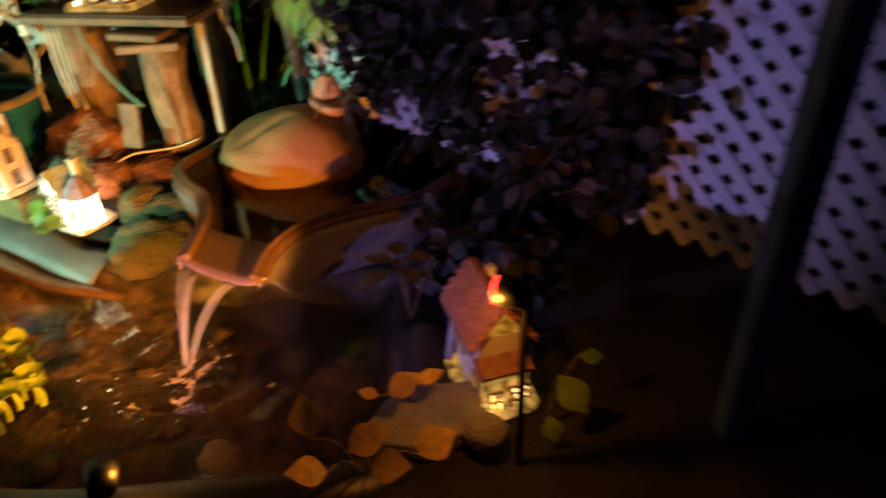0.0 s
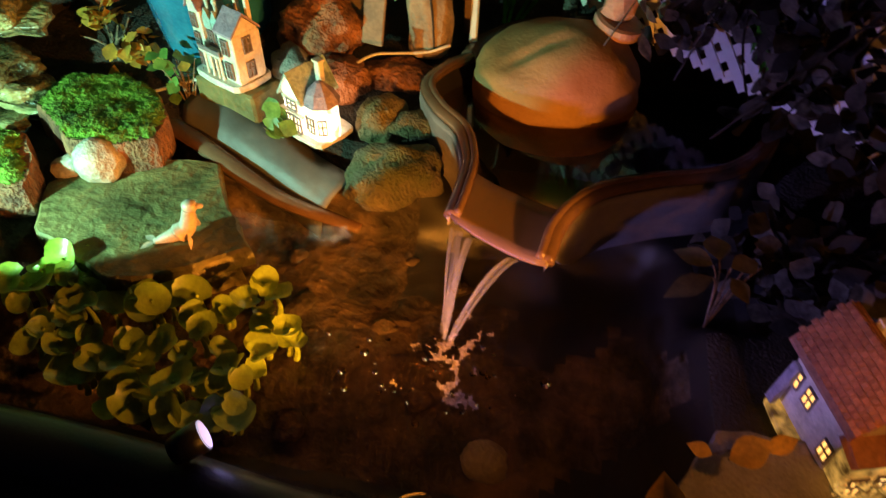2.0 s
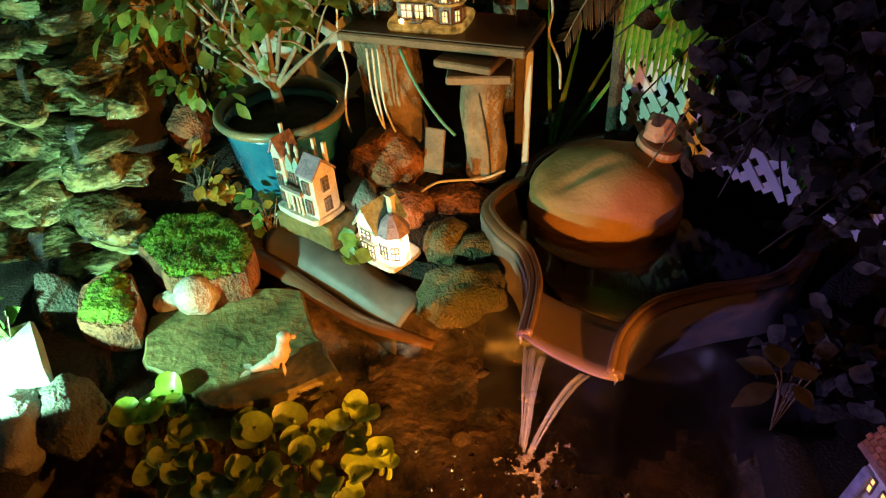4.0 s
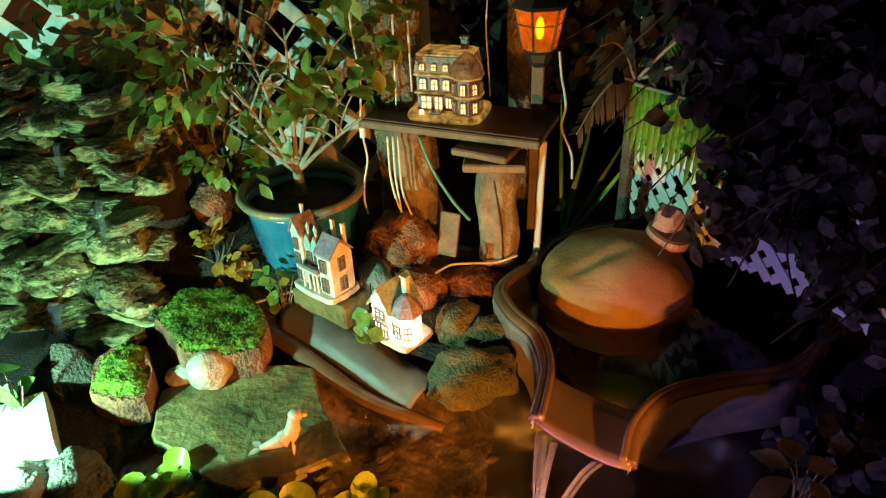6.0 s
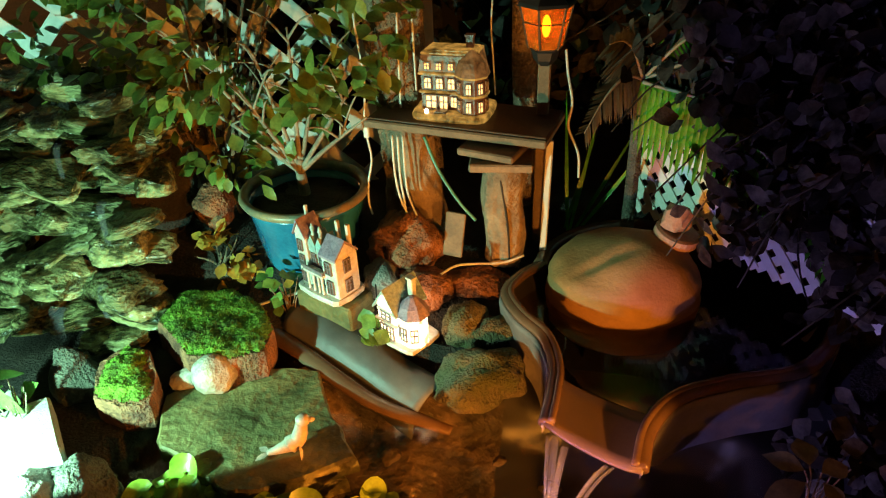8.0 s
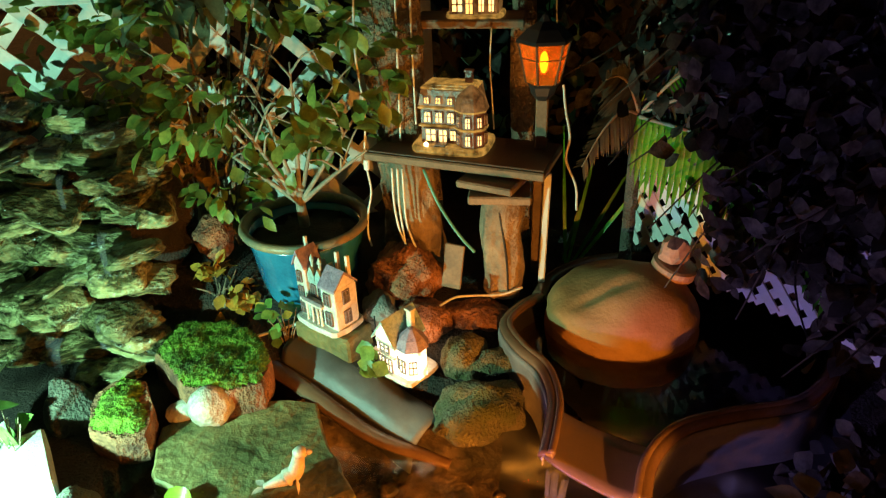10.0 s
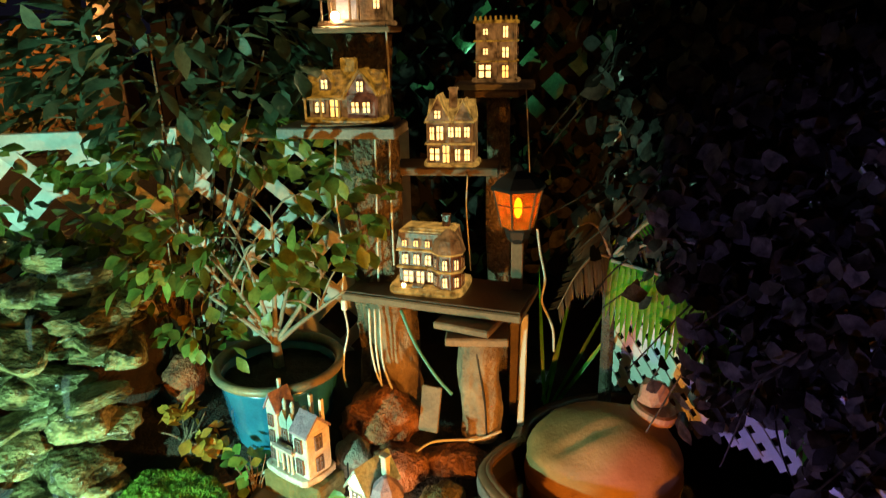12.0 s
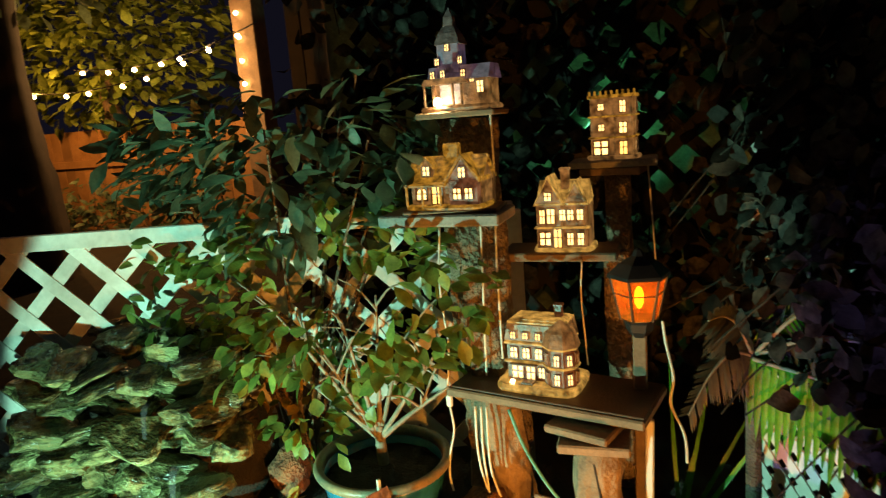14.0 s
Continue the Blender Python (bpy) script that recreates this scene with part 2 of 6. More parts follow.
def thing(name, m, label, category, group="", kind=""):
    ob = new(name)
    ob.empty_display_size = 0.05
    ob.matrix_basis = m
    return tagged(ob, label, category, group, kind)


def solo(name, bm, material, m, label, category, group="", kind="", smooth=False):
    ob = link_mesh(name, bm, material, smooth)
    ob.matrix_basis = m
    return tagged(ob, label, category, group, kind)


def box(bm, size, at=(0, 0, 0), turn=None, bevel=0.0, index=0):
    """A box of that size, its middle at the place given, with eased edges."""
    m = Matrix.Translation(at) @ (turn.to_4x4() if turn else Matrix()) @ Matrix.Diagonal((*size, 1))
    r = bmesh.ops.create_cube(bm, size=1, matrix=m)
    fs = {f for v in r["verts"] for f in v.link_faces}
    for f in fs:
        f.material_index = index
    if bevel:
        es = list({e for v in r["verts"] for e in v.link_edges})
        bmesh.ops.bevel(bm, geom=es, offset=bevel, segments=1, affect="EDGES")
    return bm


def prism(bm, outline, depth, m=None, index=0):
    """An outline in x and z, pushed out by depth along y about the middle."""
    m = m or Matrix()
    front = [bm.verts.new(m @ Vector((x, -depth / 2, z))) for x, z in outline]
    back = [bm.verts.new(m @ Vector((x, depth / 2, z))) for x, z in outline]
    n = len(outline)
    fs = [bm.faces.new(front), bm.faces.new(back[::-1])]
    fs += [bm.faces.new((front[i], back[i], back[(i + 1) % n], front[(i + 1) % n])) for i in range(n)]
    for f in fs:
        f.material_index = index
    bmesh.ops.recalc_face_normals(bm, faces=fs)
    return bm


def lathe(bm, profile, steps=32, m=None, wobble=0.0, caps=True):
    m = m or Matrix()
    rings = []
    for r, z in profile:
        ring = []
        for k in range(steps):
            a = 2 * math.pi * k / steps
            w = 1 + wobble * math.sin(3 * a + z * 40)
            ring.append(bm.verts.new(m @ Vector((r * w * math.cos(a), r * w * math.sin(a), z))))
        rings.append(ring)
    for a, b in zip(rings, rings[1:]):
        for k in range(steps):
            bm.faces.new((a[k], a[(k + 1) % steps], b[(k + 1) % steps], b[k]))
    if caps and profile[0][0] > 1e-4:
        bm.faces.new(rings[0][::-1])
    if caps and profile[-1][0] > 1e-4:
        bm.faces.new(rings[-1])
    bmesh.ops.remove_doubles(bm, verts=bm.verts, dist=1e-5)
    return bm


def smooth_line(points, steps=6):
    """A curve through the points (Catmull and Rom)."""
    p = [Vector(q) for q in points]
    p = [2 * p[0] - p[1], *p, 2 * p[-1] - p[-2]]
    out = []
    for i in range(1, len(p) - 2):
        for k in range(steps):
            t = k / steps
            out.append(0.5 * (2 * p[i] + (p[i + 1] - p[i - 1]) * t + (2 * p[i - 1] - 5 * p[i] + 4 * p[i + 1] - p[i + 2]) * t * t
                              + (3 * p[i] - p[i - 1] - 3 * p[i + 1] + p[i + 2]) * t ** 3))
    return out + [p[-2]]


def tube(bm, points, radius, sides=8, steps=6, flat=1.0, rough=0.0):
    """A tube along a smooth curve. radius: one number, or one at each end. flat: how high it is for its width."""
    line = smooth_line(points, steps) if steps > 1 else [Vector(p) for p in points]
    r0, r1 = radius if isinstance(radius, (tuple, list)) else (radius, radius)
    rings = []
    side = None
    for i, p in enumerate(line):
        d = (line[min(i + 1, len(line) - 1)] - line[max(i - 1, 0)]).normalized()
        if side is None:
            side = d.cross(Vector((0, 0, 1))) if abs(d.z) < 0.95 else d.cross(Vector((0, 1, 0)))
        side = (side - d * side.dot(d)).normalized()
        up = side.cross(d)
        r = r0 + (r1 - r0) * i / (len(line) - 1)
        ring = []
        for k in range(sides):
            a = 2 * math.pi * k / sides
            q = p + side * (r * math.cos(a)) + up * (r * flat * math.sin(a))
            if rough:
                q += (q - p) * rough * (noise.noise(Vector((math.cos(a) * 2.6 + r0 * 90, math.sin(a) * 2.6, i * 0.10))) + 0.35 * noise.noise(q * 30))
            ring.append(bm.verts.new(q))
        rings.append(ring)
    for a, b in zip(rings, rings[1:]):
        for k in range(sides):
            bm.faces.new((a[k], a[(k + 1) % sides], b[(k + 1) % sides], b[k]))
    bm.faces.new(rings[0][::-1])
    bm.faces.new(rings[-1])
    return bm


def rock(bm, size, seed, rough=0.28, level=3, m=None, flat_top=None, scale=1.3):
    """A boulder: a ball pushed about by noise at three scales, cut flat where asked."""
    m = m or Matrix()
    r = bmesh.ops.create_icosphere(bm, subdivisions=level, radius=1)
    off = Vector((seed * 3.7, seed * 1.9, seed * 5.3))
    for v in r["verts"]:
        c = v.co.copy()
        k = 1 + rough * noise.noise(c * scale + off) + rough * 0.5 * noise.noise(c * scale * 2.3 + off) + rough * 0.25 * noise.noise(c * scale * 5.5 + off)
        cell = noise.cell(c * 1.6 + off)
        k *= 1 + 0.06 * cell
        c *= k
        if flat_top is not None and c.z > flat_top:
            c.z = flat_top + (c.z - flat_top) * 0.12
        v.co = m @ Vector((c.x * size[0], c.y * size[1], c.z * size[2]))
    return bm


def leaf(bm, at, along, normal, length, width, curl=0.15, shape=(0.0, 0.62, 1.0, 0.72, 0.0), index=0):
    """One leaf: a folded blade along its midrib."""
    along = Vector(along).normalized()
    side = along.cross(Vector(normal))
    if side.length < 1e-3:
        side = Vector((1, 0, 0))
    side.normalize()
    up = side.cross(along)
    n = len(shape)
    mid = [bm.verts.new(Vector(at) + along * (length * i / (n - 1)) - up * (curl * length * (i / (n - 1)) ** 2)) for i in range(n)]
    for s in (-1, 1):
        edge = [mid[i] if shape[i] == 0 else bm.verts.new(mid[i].co + side * (s * width * 0.5 * shape[i]) + up * (0.10 * width * shape[i])) for i in range(n)]
        for i in range(n - 1):
            loop = []
            for v in (mid[i], mid[i + 1], edge[i + 1], edge[i]):
                if v not in loop:
                    loop.append(v)
            if len(loop) > 2:
                f = bm.faces.new(loop if s > 0 else loop[::-1])
                f.material_index, f.smooth = index, True
    return bm


def rnd(a, b):
    return random.uniform(a, b)


def aim(rise=0.3, spread=1.0):
    a = rnd(0, 2 * math.pi)
    return Vector((math.cos(a) * spread, math.sin(a) * spread, rise + rnd(-0.3, 0.3)))


def step(t, a, b):
    t = max(0.0, min(1.0, (t - a) / (b - a)))
    return t * t * (3 - 2 * t)


# ---------------------------------------------------------------- ground, pond, upper basin
WATER_Z, BASIN_Z = 0.10, 0.258


def ground_height(x, y):
    h = 0.16 + 0.17 * step(y, 1.50, 1.86) - 0.05 * step(x, -0.35, 0.0) * (1 - step(y, 1.2, 1.6))
    h += 0.02 * noise.noise(Vector((x * 3, y * 3, 0.3))) + 0.012 * noise.noise(Vector((x * 9, y * 9, 4.1)))
    pond = step(x, -1.62, -1.48) * (1 - step(x, -0.22, -0.08)) * step(y, 0.735, 0.80) * (1 - step(y + 0.25 * step(x, -0.9, -1.4) * 0, 1.46, 1.54))
    h += (-0.10 - h + 0.05 * noise.noise(Vector((x * 5, y * 5, 9.0)))) * pond
    basin = step(x, -0.74, -0.66) * (1 - step(x, -0.02, 0.06)) * step(y, 1.22, 1.28) * (1 - step(y, 2.05, 2.12))
    h += (0.02 - h) * basin * (h > 0.02)
    return h


def axis(lo, hi, fine, far):
    near = list(np.arange(lo, hi, fine))
    out = [d for d in (0.15, 0.4, 0.9, 2, 4, 8, 16, far)]
    return [lo - d for d in out[::-1]] + near + [hi + d for d in out]


def make_ground():
    xs, ys = axis(-2.4, 0.7, 0.028, 60), axis(0.4, 2.6, 0.028, 60)
    verts = [(x, y, ground_height(x, y)) for y in ys for x in xs]
    n = len(xs)
    faces = [(j * n + i, j * n + i + 1, (j + 1) * n + i + 1, (j + 1) * n + i) for j in range(len(ys) - 1) for i in range(n - 1)]
    me = bpy.data.meshes.new("ground")
    me.from_pydata(verts, [], faces)
    me.materials.append(SOIL)
    me.materials.append(POND_BED)
    me.materials.append(LINER)
    for f in me.polygons:
        f.use_smooth = True
        c = f.center
        # bed turns near-black towards the right: shade put into the colour
        f.material_index = int(c.z < 0.10 and -1.7 < c.x < 0 and 0.7 < c.y < 1.6) * (2 if c.x > -0.33 + 0.35 * noise.noise(Vector((c.x * 3.2, c.y * 3.2, 2.0))) or c.y < 0.86 else 1)
        # the upper basin's floor gets the same near-black in place of shade
        if c.z < 0.2 and -0.75 < c.x < 0.07 and 1.30 < c.y < 2.12:
            f.material_index = 2
    tagged(new("ground", me), "dark damp garden soil with a sunken pond bed", "ground", kind="structure")


make_ground()


def sheet(corner_a, corner_b, z, nx, ny, lift):
    bm = bmesh.new()
    rows = []
    for j in range(ny + 1):
        row = []
        for i in range(nx + 1):
            x, y = corner_a[0] + (corner_b[0] - corner_a[0]) * i / nx, corner_a[1] + (corner_b[1] - corner_a[1]) * j / ny
            row.append(bm.verts.new((x, y, z + lift(x, y))))
        rows.append(row)
    for j in range(ny):
        for i in range(nx):
            f = bm.faces.new((rows[j][i], rows[j][i + 1], rows[j + 1][i + 1], rows[j + 1][i]))
            f.smooth = True
    return bm


FALL = Vector((-0.605, 1.095))


def ripples(x, y):
    d = math.hypot(x - FALL.x, y - FALL.y)
    return 0.0035 * math.sin(d * 75) * math.exp(-d * 4.5)


water = link_mesh("water", sheet((-1.66, 0.70), (-0.04, 1.56), WATER_Z, 110, 62, ripples), WATER)
tagged(water, "rippled brown pond water below a small fall", "water", kind="structure")
water.visible_shadow = False
LEFT_RIM = [(-0.690, 1.795, 0.315), (-0.735, 1.745, 0.31), (-0.765, 1.665, 0.305), (-0.722, 1.585, 0.30), (-0.655, 1.515, 0.295), (-0.622, 1.42, 0.288),
            (-0.622, 1.33, 0.278), (-0.629, 1.262, 0.268)]
RIGHT_RIM = [(-0.438, 1.188, 0.255), (-0.416, 1.285, 0.275), (-0.350, 1.375, 0.285), (-0.235, 1.44, 0.285), (-0.07, 1.515, 0.285), (0.03, 1.68, 0.29), (0.05, 1.9, 0.29)]


BACK_RIM = [(0.05, 1.90, 0.29), (-0.06, 2.04, 0.29), (-0.28, 2.10, 0.295), (-0.52, 2.06, 0.30), (-0.66, 1.92, 0.31), (-0.690, 1.795, 0.315)]


def make_upper_water():
    bm = bmesh.new()
    line = [p for p in smooth_line(LEFT_RIM, 6) if p.y > 1.36] + [p for p in smooth_line(RIGHT_RIM, 6) if p.y > 1.30] + smooth_line(BACK_RIM, 6)[1:-1]
    bm.faces.new([bm.verts.new((p.x, p.y, BASIN_Z)) for p in line])
    bmesh.ops.recalc_face_normals(bm, faces=bm.faces)
    if bm.faces[:][0].normal.z < 0:
        bmesh.ops.reverse_faces(bm, faces=bm.faces)
    upper = tagged(link_mesh("water_upper", bm, STILL), "still dark water in the upper basin", "water", kind="structure")
    upper.visible_shadow = False


make_upper_water()
SKIRT = M("grey_moulded_skirt", (0.22, 0.19, 0.185), (0.13, 0.11, 0.11), 0.35, scale=8, bump=0.15, fine_amount=0.12)


def make_basin():
    basin = thing("upper_basin", pose(0, 0, 0), "moulded brown plastic pond basin with a rolled rim and spout", "pond basin")
    part("rim", tube(bmesh.new(), BACK_RIM, 0.021, 12, 8, 0.8), BRONZE, basin, "glossy rolled brown rim", True)
    for line in (LEFT_RIM, RIGHT_RIM):
        bm = tube(bmesh.new(), line, 0.017, 12, 8, 0.8)
        tube(bm, [Vector(p) + Vector((0.011 if line is LEFT_RIM else -0.011, 0, 0.010)) for p in line], 0.009, 8, 8, 0.9)
        part("rim", bm, BRONZE, basin, "glossy rolled brown rim", True)
        bm = bmesh.new()
        pts = smooth_line(line, 8)
        mid = Vector((-0.40, 1.62, 0))
        rows = []
        for i, p in enumerate(pts):
            near = i / (len(pts) - 1) if line is LEFT_RIM else 1 - i / (len(pts) - 1)
            low = 1 - 0.88 * step(near, 0.72, 0.97)
            out = Vector((p.x - mid.x, p.y - mid.y, 0)).normalized()
            rows.append([bm.verts.new(p + out * o * (0.4 + 0.6 * low) + Vector((0, 0, z * low))) for o, z in ((0.012, -0.010), (0.014, -0.030), (0.006, -0.135), (0.022, -0.150))])
        for a, b in zip(rows, rows[1:]):
            for k in range(3):
                bm.faces.new((a[k], b[k], b[k + 1], a[k + 1]))
        ob = part("outer_wall", bm, SKIRT, basin, "grey outer skirt below the rim", True)
        mod = ob.modifiers.new("thick", "SOLIDIFY")
        mod.thickness = 0.006
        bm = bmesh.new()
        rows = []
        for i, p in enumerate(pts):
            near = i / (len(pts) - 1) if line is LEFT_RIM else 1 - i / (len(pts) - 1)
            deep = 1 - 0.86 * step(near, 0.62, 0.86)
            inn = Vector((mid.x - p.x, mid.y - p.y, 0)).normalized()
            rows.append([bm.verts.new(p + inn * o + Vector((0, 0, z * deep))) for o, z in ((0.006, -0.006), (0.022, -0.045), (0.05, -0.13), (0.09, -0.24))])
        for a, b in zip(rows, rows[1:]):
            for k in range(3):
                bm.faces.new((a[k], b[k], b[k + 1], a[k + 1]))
        part("inner_wall", bm, TUB_SHADE, basin, "inner wall under water, darkened for shade", True)
    bm = bmesh.new()
    rows = []
    for j in range(9):
        v = j / 8
        a = Vector((-0.629, 1.258, 0.258)).lerp(Vector((-0.62, 1.50, 0.266)), v)
        b = Vector((-0.440, 1.176, 0.245)).lerp(Vector((-0.36, 1.40, 0.266)), v)
        drop = -0.16 * step(v, 0.62, 1.0)
        rows.append([bm.verts.new(a.lerp(b, i / 8) + Vector((0, 0, drop + 0.018 * (abs(i / 4 - 1) ** 3)))) for i in range(9)])
    for j in range(8):
        for i in range(8):
            bm.faces.new((rows[j][i], rows[j][i + 1], rows[j + 1][i + 1], rows[j + 1][i]))
    ob = part("spout", bm, TUB_FLOOR, basin, "flat brown spillway lip", True)
    ob.modifiers.new("thick", "SOLIDIFY").thickness = 0.008


make_basin()


def bmesh_dome(x, y, r):
    bm = lathe(bmesh.new(), [(r, 0), (r * 0.92, r * 0.35), (r * 0.6, r * 0.75), (0, r * 0.95)], 14, Matrix.Translation((x, y, WATER_Z)))
    return bm


def make_stream():
    st = thing("waterfall", pose(0, 0, 0), "two thin streams of clear water falling from the spout", "waterfall")
    for k, (a, b, w) in enumerate((((-0.612, 1.228, 0.264), (-0.612, 1.105, 0.10), 0.022), ((-0.500, 1.180, 0.257), (-0.596, 1.085, 0.10), 0.022), ((-0.585, 1.212, 0.262), (-0.606, 1.090, 0.10), 0.012))):
        a, b = Vector(a), Vector(b)
        for i in range(5):
            off = Vector(((i - 2) / 2 * w * 0.5, rnd(-0.3, 0.3) * w, 0))
            line = []
            for j in range(13):
                v = j / 12
                p = a.lerp(b, v ** 0.75)
                p.z = a.z + (b.z - a.z) * v ** 1.35
                p += off * (1.0 - 0.6 * v)
                p += Vector((noise.noise(Vector((i * 1.7, v * 2.2, k * 4.0))), noise.noise(Vector((i * 1.7, v * 2.2, k * 4.0 + 9))), 0)) * 0.005 * v
                line.append(p)
            bm = tube(bmesh.new(), line, (rnd(0.0012, 0.0030), rnd(0.0008, 0.0018)), 7, 2, 1, 0.25)
            part("strand", bm, STREAM, st, "", True).visible_shadow = False
    bm = bmesh.new()
    n, half = 110, 0.19
    grid = {}
    for i in range(n):
        for k in range(n):
            x, y = -half + 2 * half * i / (n - 1), -half + 2 * half * k / (n - 1)
            f = noise.noise(Vector((x * 17, y * 17, 3.3))) + 0.6 * noise.noise(Vector((x * 45, y * 45, 1.1))) + 0.4 * noise.noise(Vector((x * 120, y * 120, 7.0)))
            lace = abs(noise.noise(Vector((x * 26, y * 26, 4.4)))) + 0.5 * abs(noise.noise(Vector((x * 70, y * 70, 9.0))))
            if f - 7.5 * math.hypot(x * 0.75, y) + 0.45 > 0 and lace < 0.42:
                grid[i, k] = bm.verts.new((FALL.x + 0.01 + x, FALL.y - 0.045 + y, WATER_Z + 0.004 + 0.004 * abs(noise.noise(Vector((x * 160, y * 160, 0))))))
    for (i, k), v in list(grid.items()):
        if (i + 1, k) in grid and (i, k + 1) in grid and (i + 1, k + 1) in grid:
            bm.faces.new((v, grid[i + 1, k], grid[i + 1, k + 1], grid[i, k + 1]))
    ob = part("foam", bm, FOAM, st, "pale froth where the water lands", True)
    tagged(ob, kind="stuff")
    for x, y, r in ((-0.404, 1.03, 0.010), (-0.75, 1.03, 0.009), (-0.78, 0.98, 0.008), (-0.70, 0.95, 0.006), (-0.62, 0.90, 0.007), (-0.52, 1.03, 0.008), (-0.83, 1.06, 0.006),
                    *((FALL.x + rnd(-0.17, 0.12), FALL.y - 0.05 + rnd(-0.12, 0.06), rnd(0.002, 0.006)) for _ in range(40))):
        part("bubble", bmesh_dome(x, y, r), WATER, st, "", True)


make_stream()


def make_dome():
    bm = bmesh.new()
    r = bmesh.ops.create_icosphere(bm, subdivisions=5, radius=1)
    for v in r["verts"]:
        c = v.co.copy()
        n = 1 + 0.08 * noise.noise(c * 1.3 + Vector((2, 7, 1))) + 0.03 * noise.noise(c * 3.1 + Vector((4, 2, 9))) + 0.012 * noise.noise(c * 8 + Vector((1, 1, 8)))
        flat = math.hypot(c.x, c.y)
        spread = 1 / max(flat, 0.05) if c.z < 0 else (1 - abs(c.z) ** 2.6) ** 0.5 / max(flat, 0.05)
        spread = min(spread, 1.45)
        # a worn ledge runs round the face, and a groove crosses the crown
        ledge = 0.05 * step(0.32 + 0.10 * noise.noise(c * 2.2), c.z + 0.05, c.z - 0.05) * step(c.z, 0.0, 0.1)
        groove = -0.07 * math.exp(-((c.y + 0.25 - 0.25 * c.x) / 0.08) ** 2) * step(c.z, 0.55, 0.85) * step(c.x, 0.3, -0.2)
        lean = 1 - 0.16 * max(0, -c.x) * max(0, c.z)
        v.co = (c.x * 0.198 * n * spread * (1 + ledge), c.y * 0.165 * n * spread * (1 + ledge), (c.z * lean + groove) * (0.176 if c.z > 0 else 0.20) * n)
    solo("dome_boulder", bm, DOME, pose(-0.468, 1.785, 0.254, 0, 0, 10), "large smooth tan boulder sitting in the upper basin water", "boulder", smooth=True)
    pot = thing("terracotta_piece", pose(-0.350, 1.82, 0.412, 6, 12, 20), "broken terracotta pot base lying on the boulder", "pot")
    part("foot", lathe(bmesh.new(), [(0.052, 0), (0.058, 0.004), (0.058, 0.026), (0.05, 0.03), (0.03, 0.03)], 24, None, 0.02), TERRACOTTA, pot)
    part("shard", rock(bmesh.new(), (0.042, 0.035, 0.045), 11, 0.3, 2, Matrix.Translation((-0.012, 0.01, 0.055))), TERRACOTTA, pot, "brown broken shard")


make_dome()


def make_liner():
    """The grey liner sheet that runs from the bank down into the pond, with its brown fold."""
    bm = bmesh.new()
    rows = []
    for i in range(25):
        u = i / 24
        back = Vector((-1.34, 1.70, 0.235)).lerp(Vector((-0.885, 1.46, 0.150)), u)
        front = Vector((-1.37, 1.545, 0.205)).lerp(Vector((-0.965, 1.375, 0.105)), u)
        row = []
        for k in range(11):
            v = k / 10
            p = back.lerp(front, v)
            p.z += 0.022 * math.sin(v * math.pi) + 0.018 * noise.noise(Vector((u * 3.5, v * 1.2, 2.0))) - 0.10 * step(v, 0.86, 1.0)
            row.append(bm.verts.new(p))
        rows.append(row)
    for a, b in zip(rows, rows[1:]):
        for k in range(10):
            bm.faces.new((a[k], a[k + 1], b[k + 1], b[k]))
    ob = solo("pond_liner", bm, GREY_LINER, pose(0, 0, 0), "smooth wet grey liner sheet draped into the pond", "pond liner", smooth=True)
    ob.modifiers.new("thick", "SOLIDIFY").thickness = 0.004
    fold = tube(bmesh.new(), [(-1.46, 1.585, 0.165), (-1.34, 1.525, 0.17), (-1.20, 1.452, 0.155), (-1.06, 1.395, 0.125), (-0.93, 1.378, 0.10), (-0.86, 1.372, 0.08)], (0.030, 0.016), 10, 8, 0.7)
    solo("liner_fold", fold, BRONZE, pose(0, 0, 0), "rolled brown liner edge lying along the bank", "liner edge", smooth=True)


make_liner()


def make_front_edge():
    bm = tube(bmesh.new(), [(-1.75, 0.69, 0.16), (-1.40, 0.70, 0.17), (-1.0, 0.69, 0.165), (-0.70, 0.665, 0.16), (-0.42, 0.69, 0.15), (-0.2, 0.74, 0.12), (-0.08, 0.84, 0.07)], 0.055, 12, 8, 0.75)
    solo("pond_edge", bm, LINER, pose(0, 0, 0), "black rubber pond edge rolled over the bank", "pond edge", smooth=True)


make_front_edge()

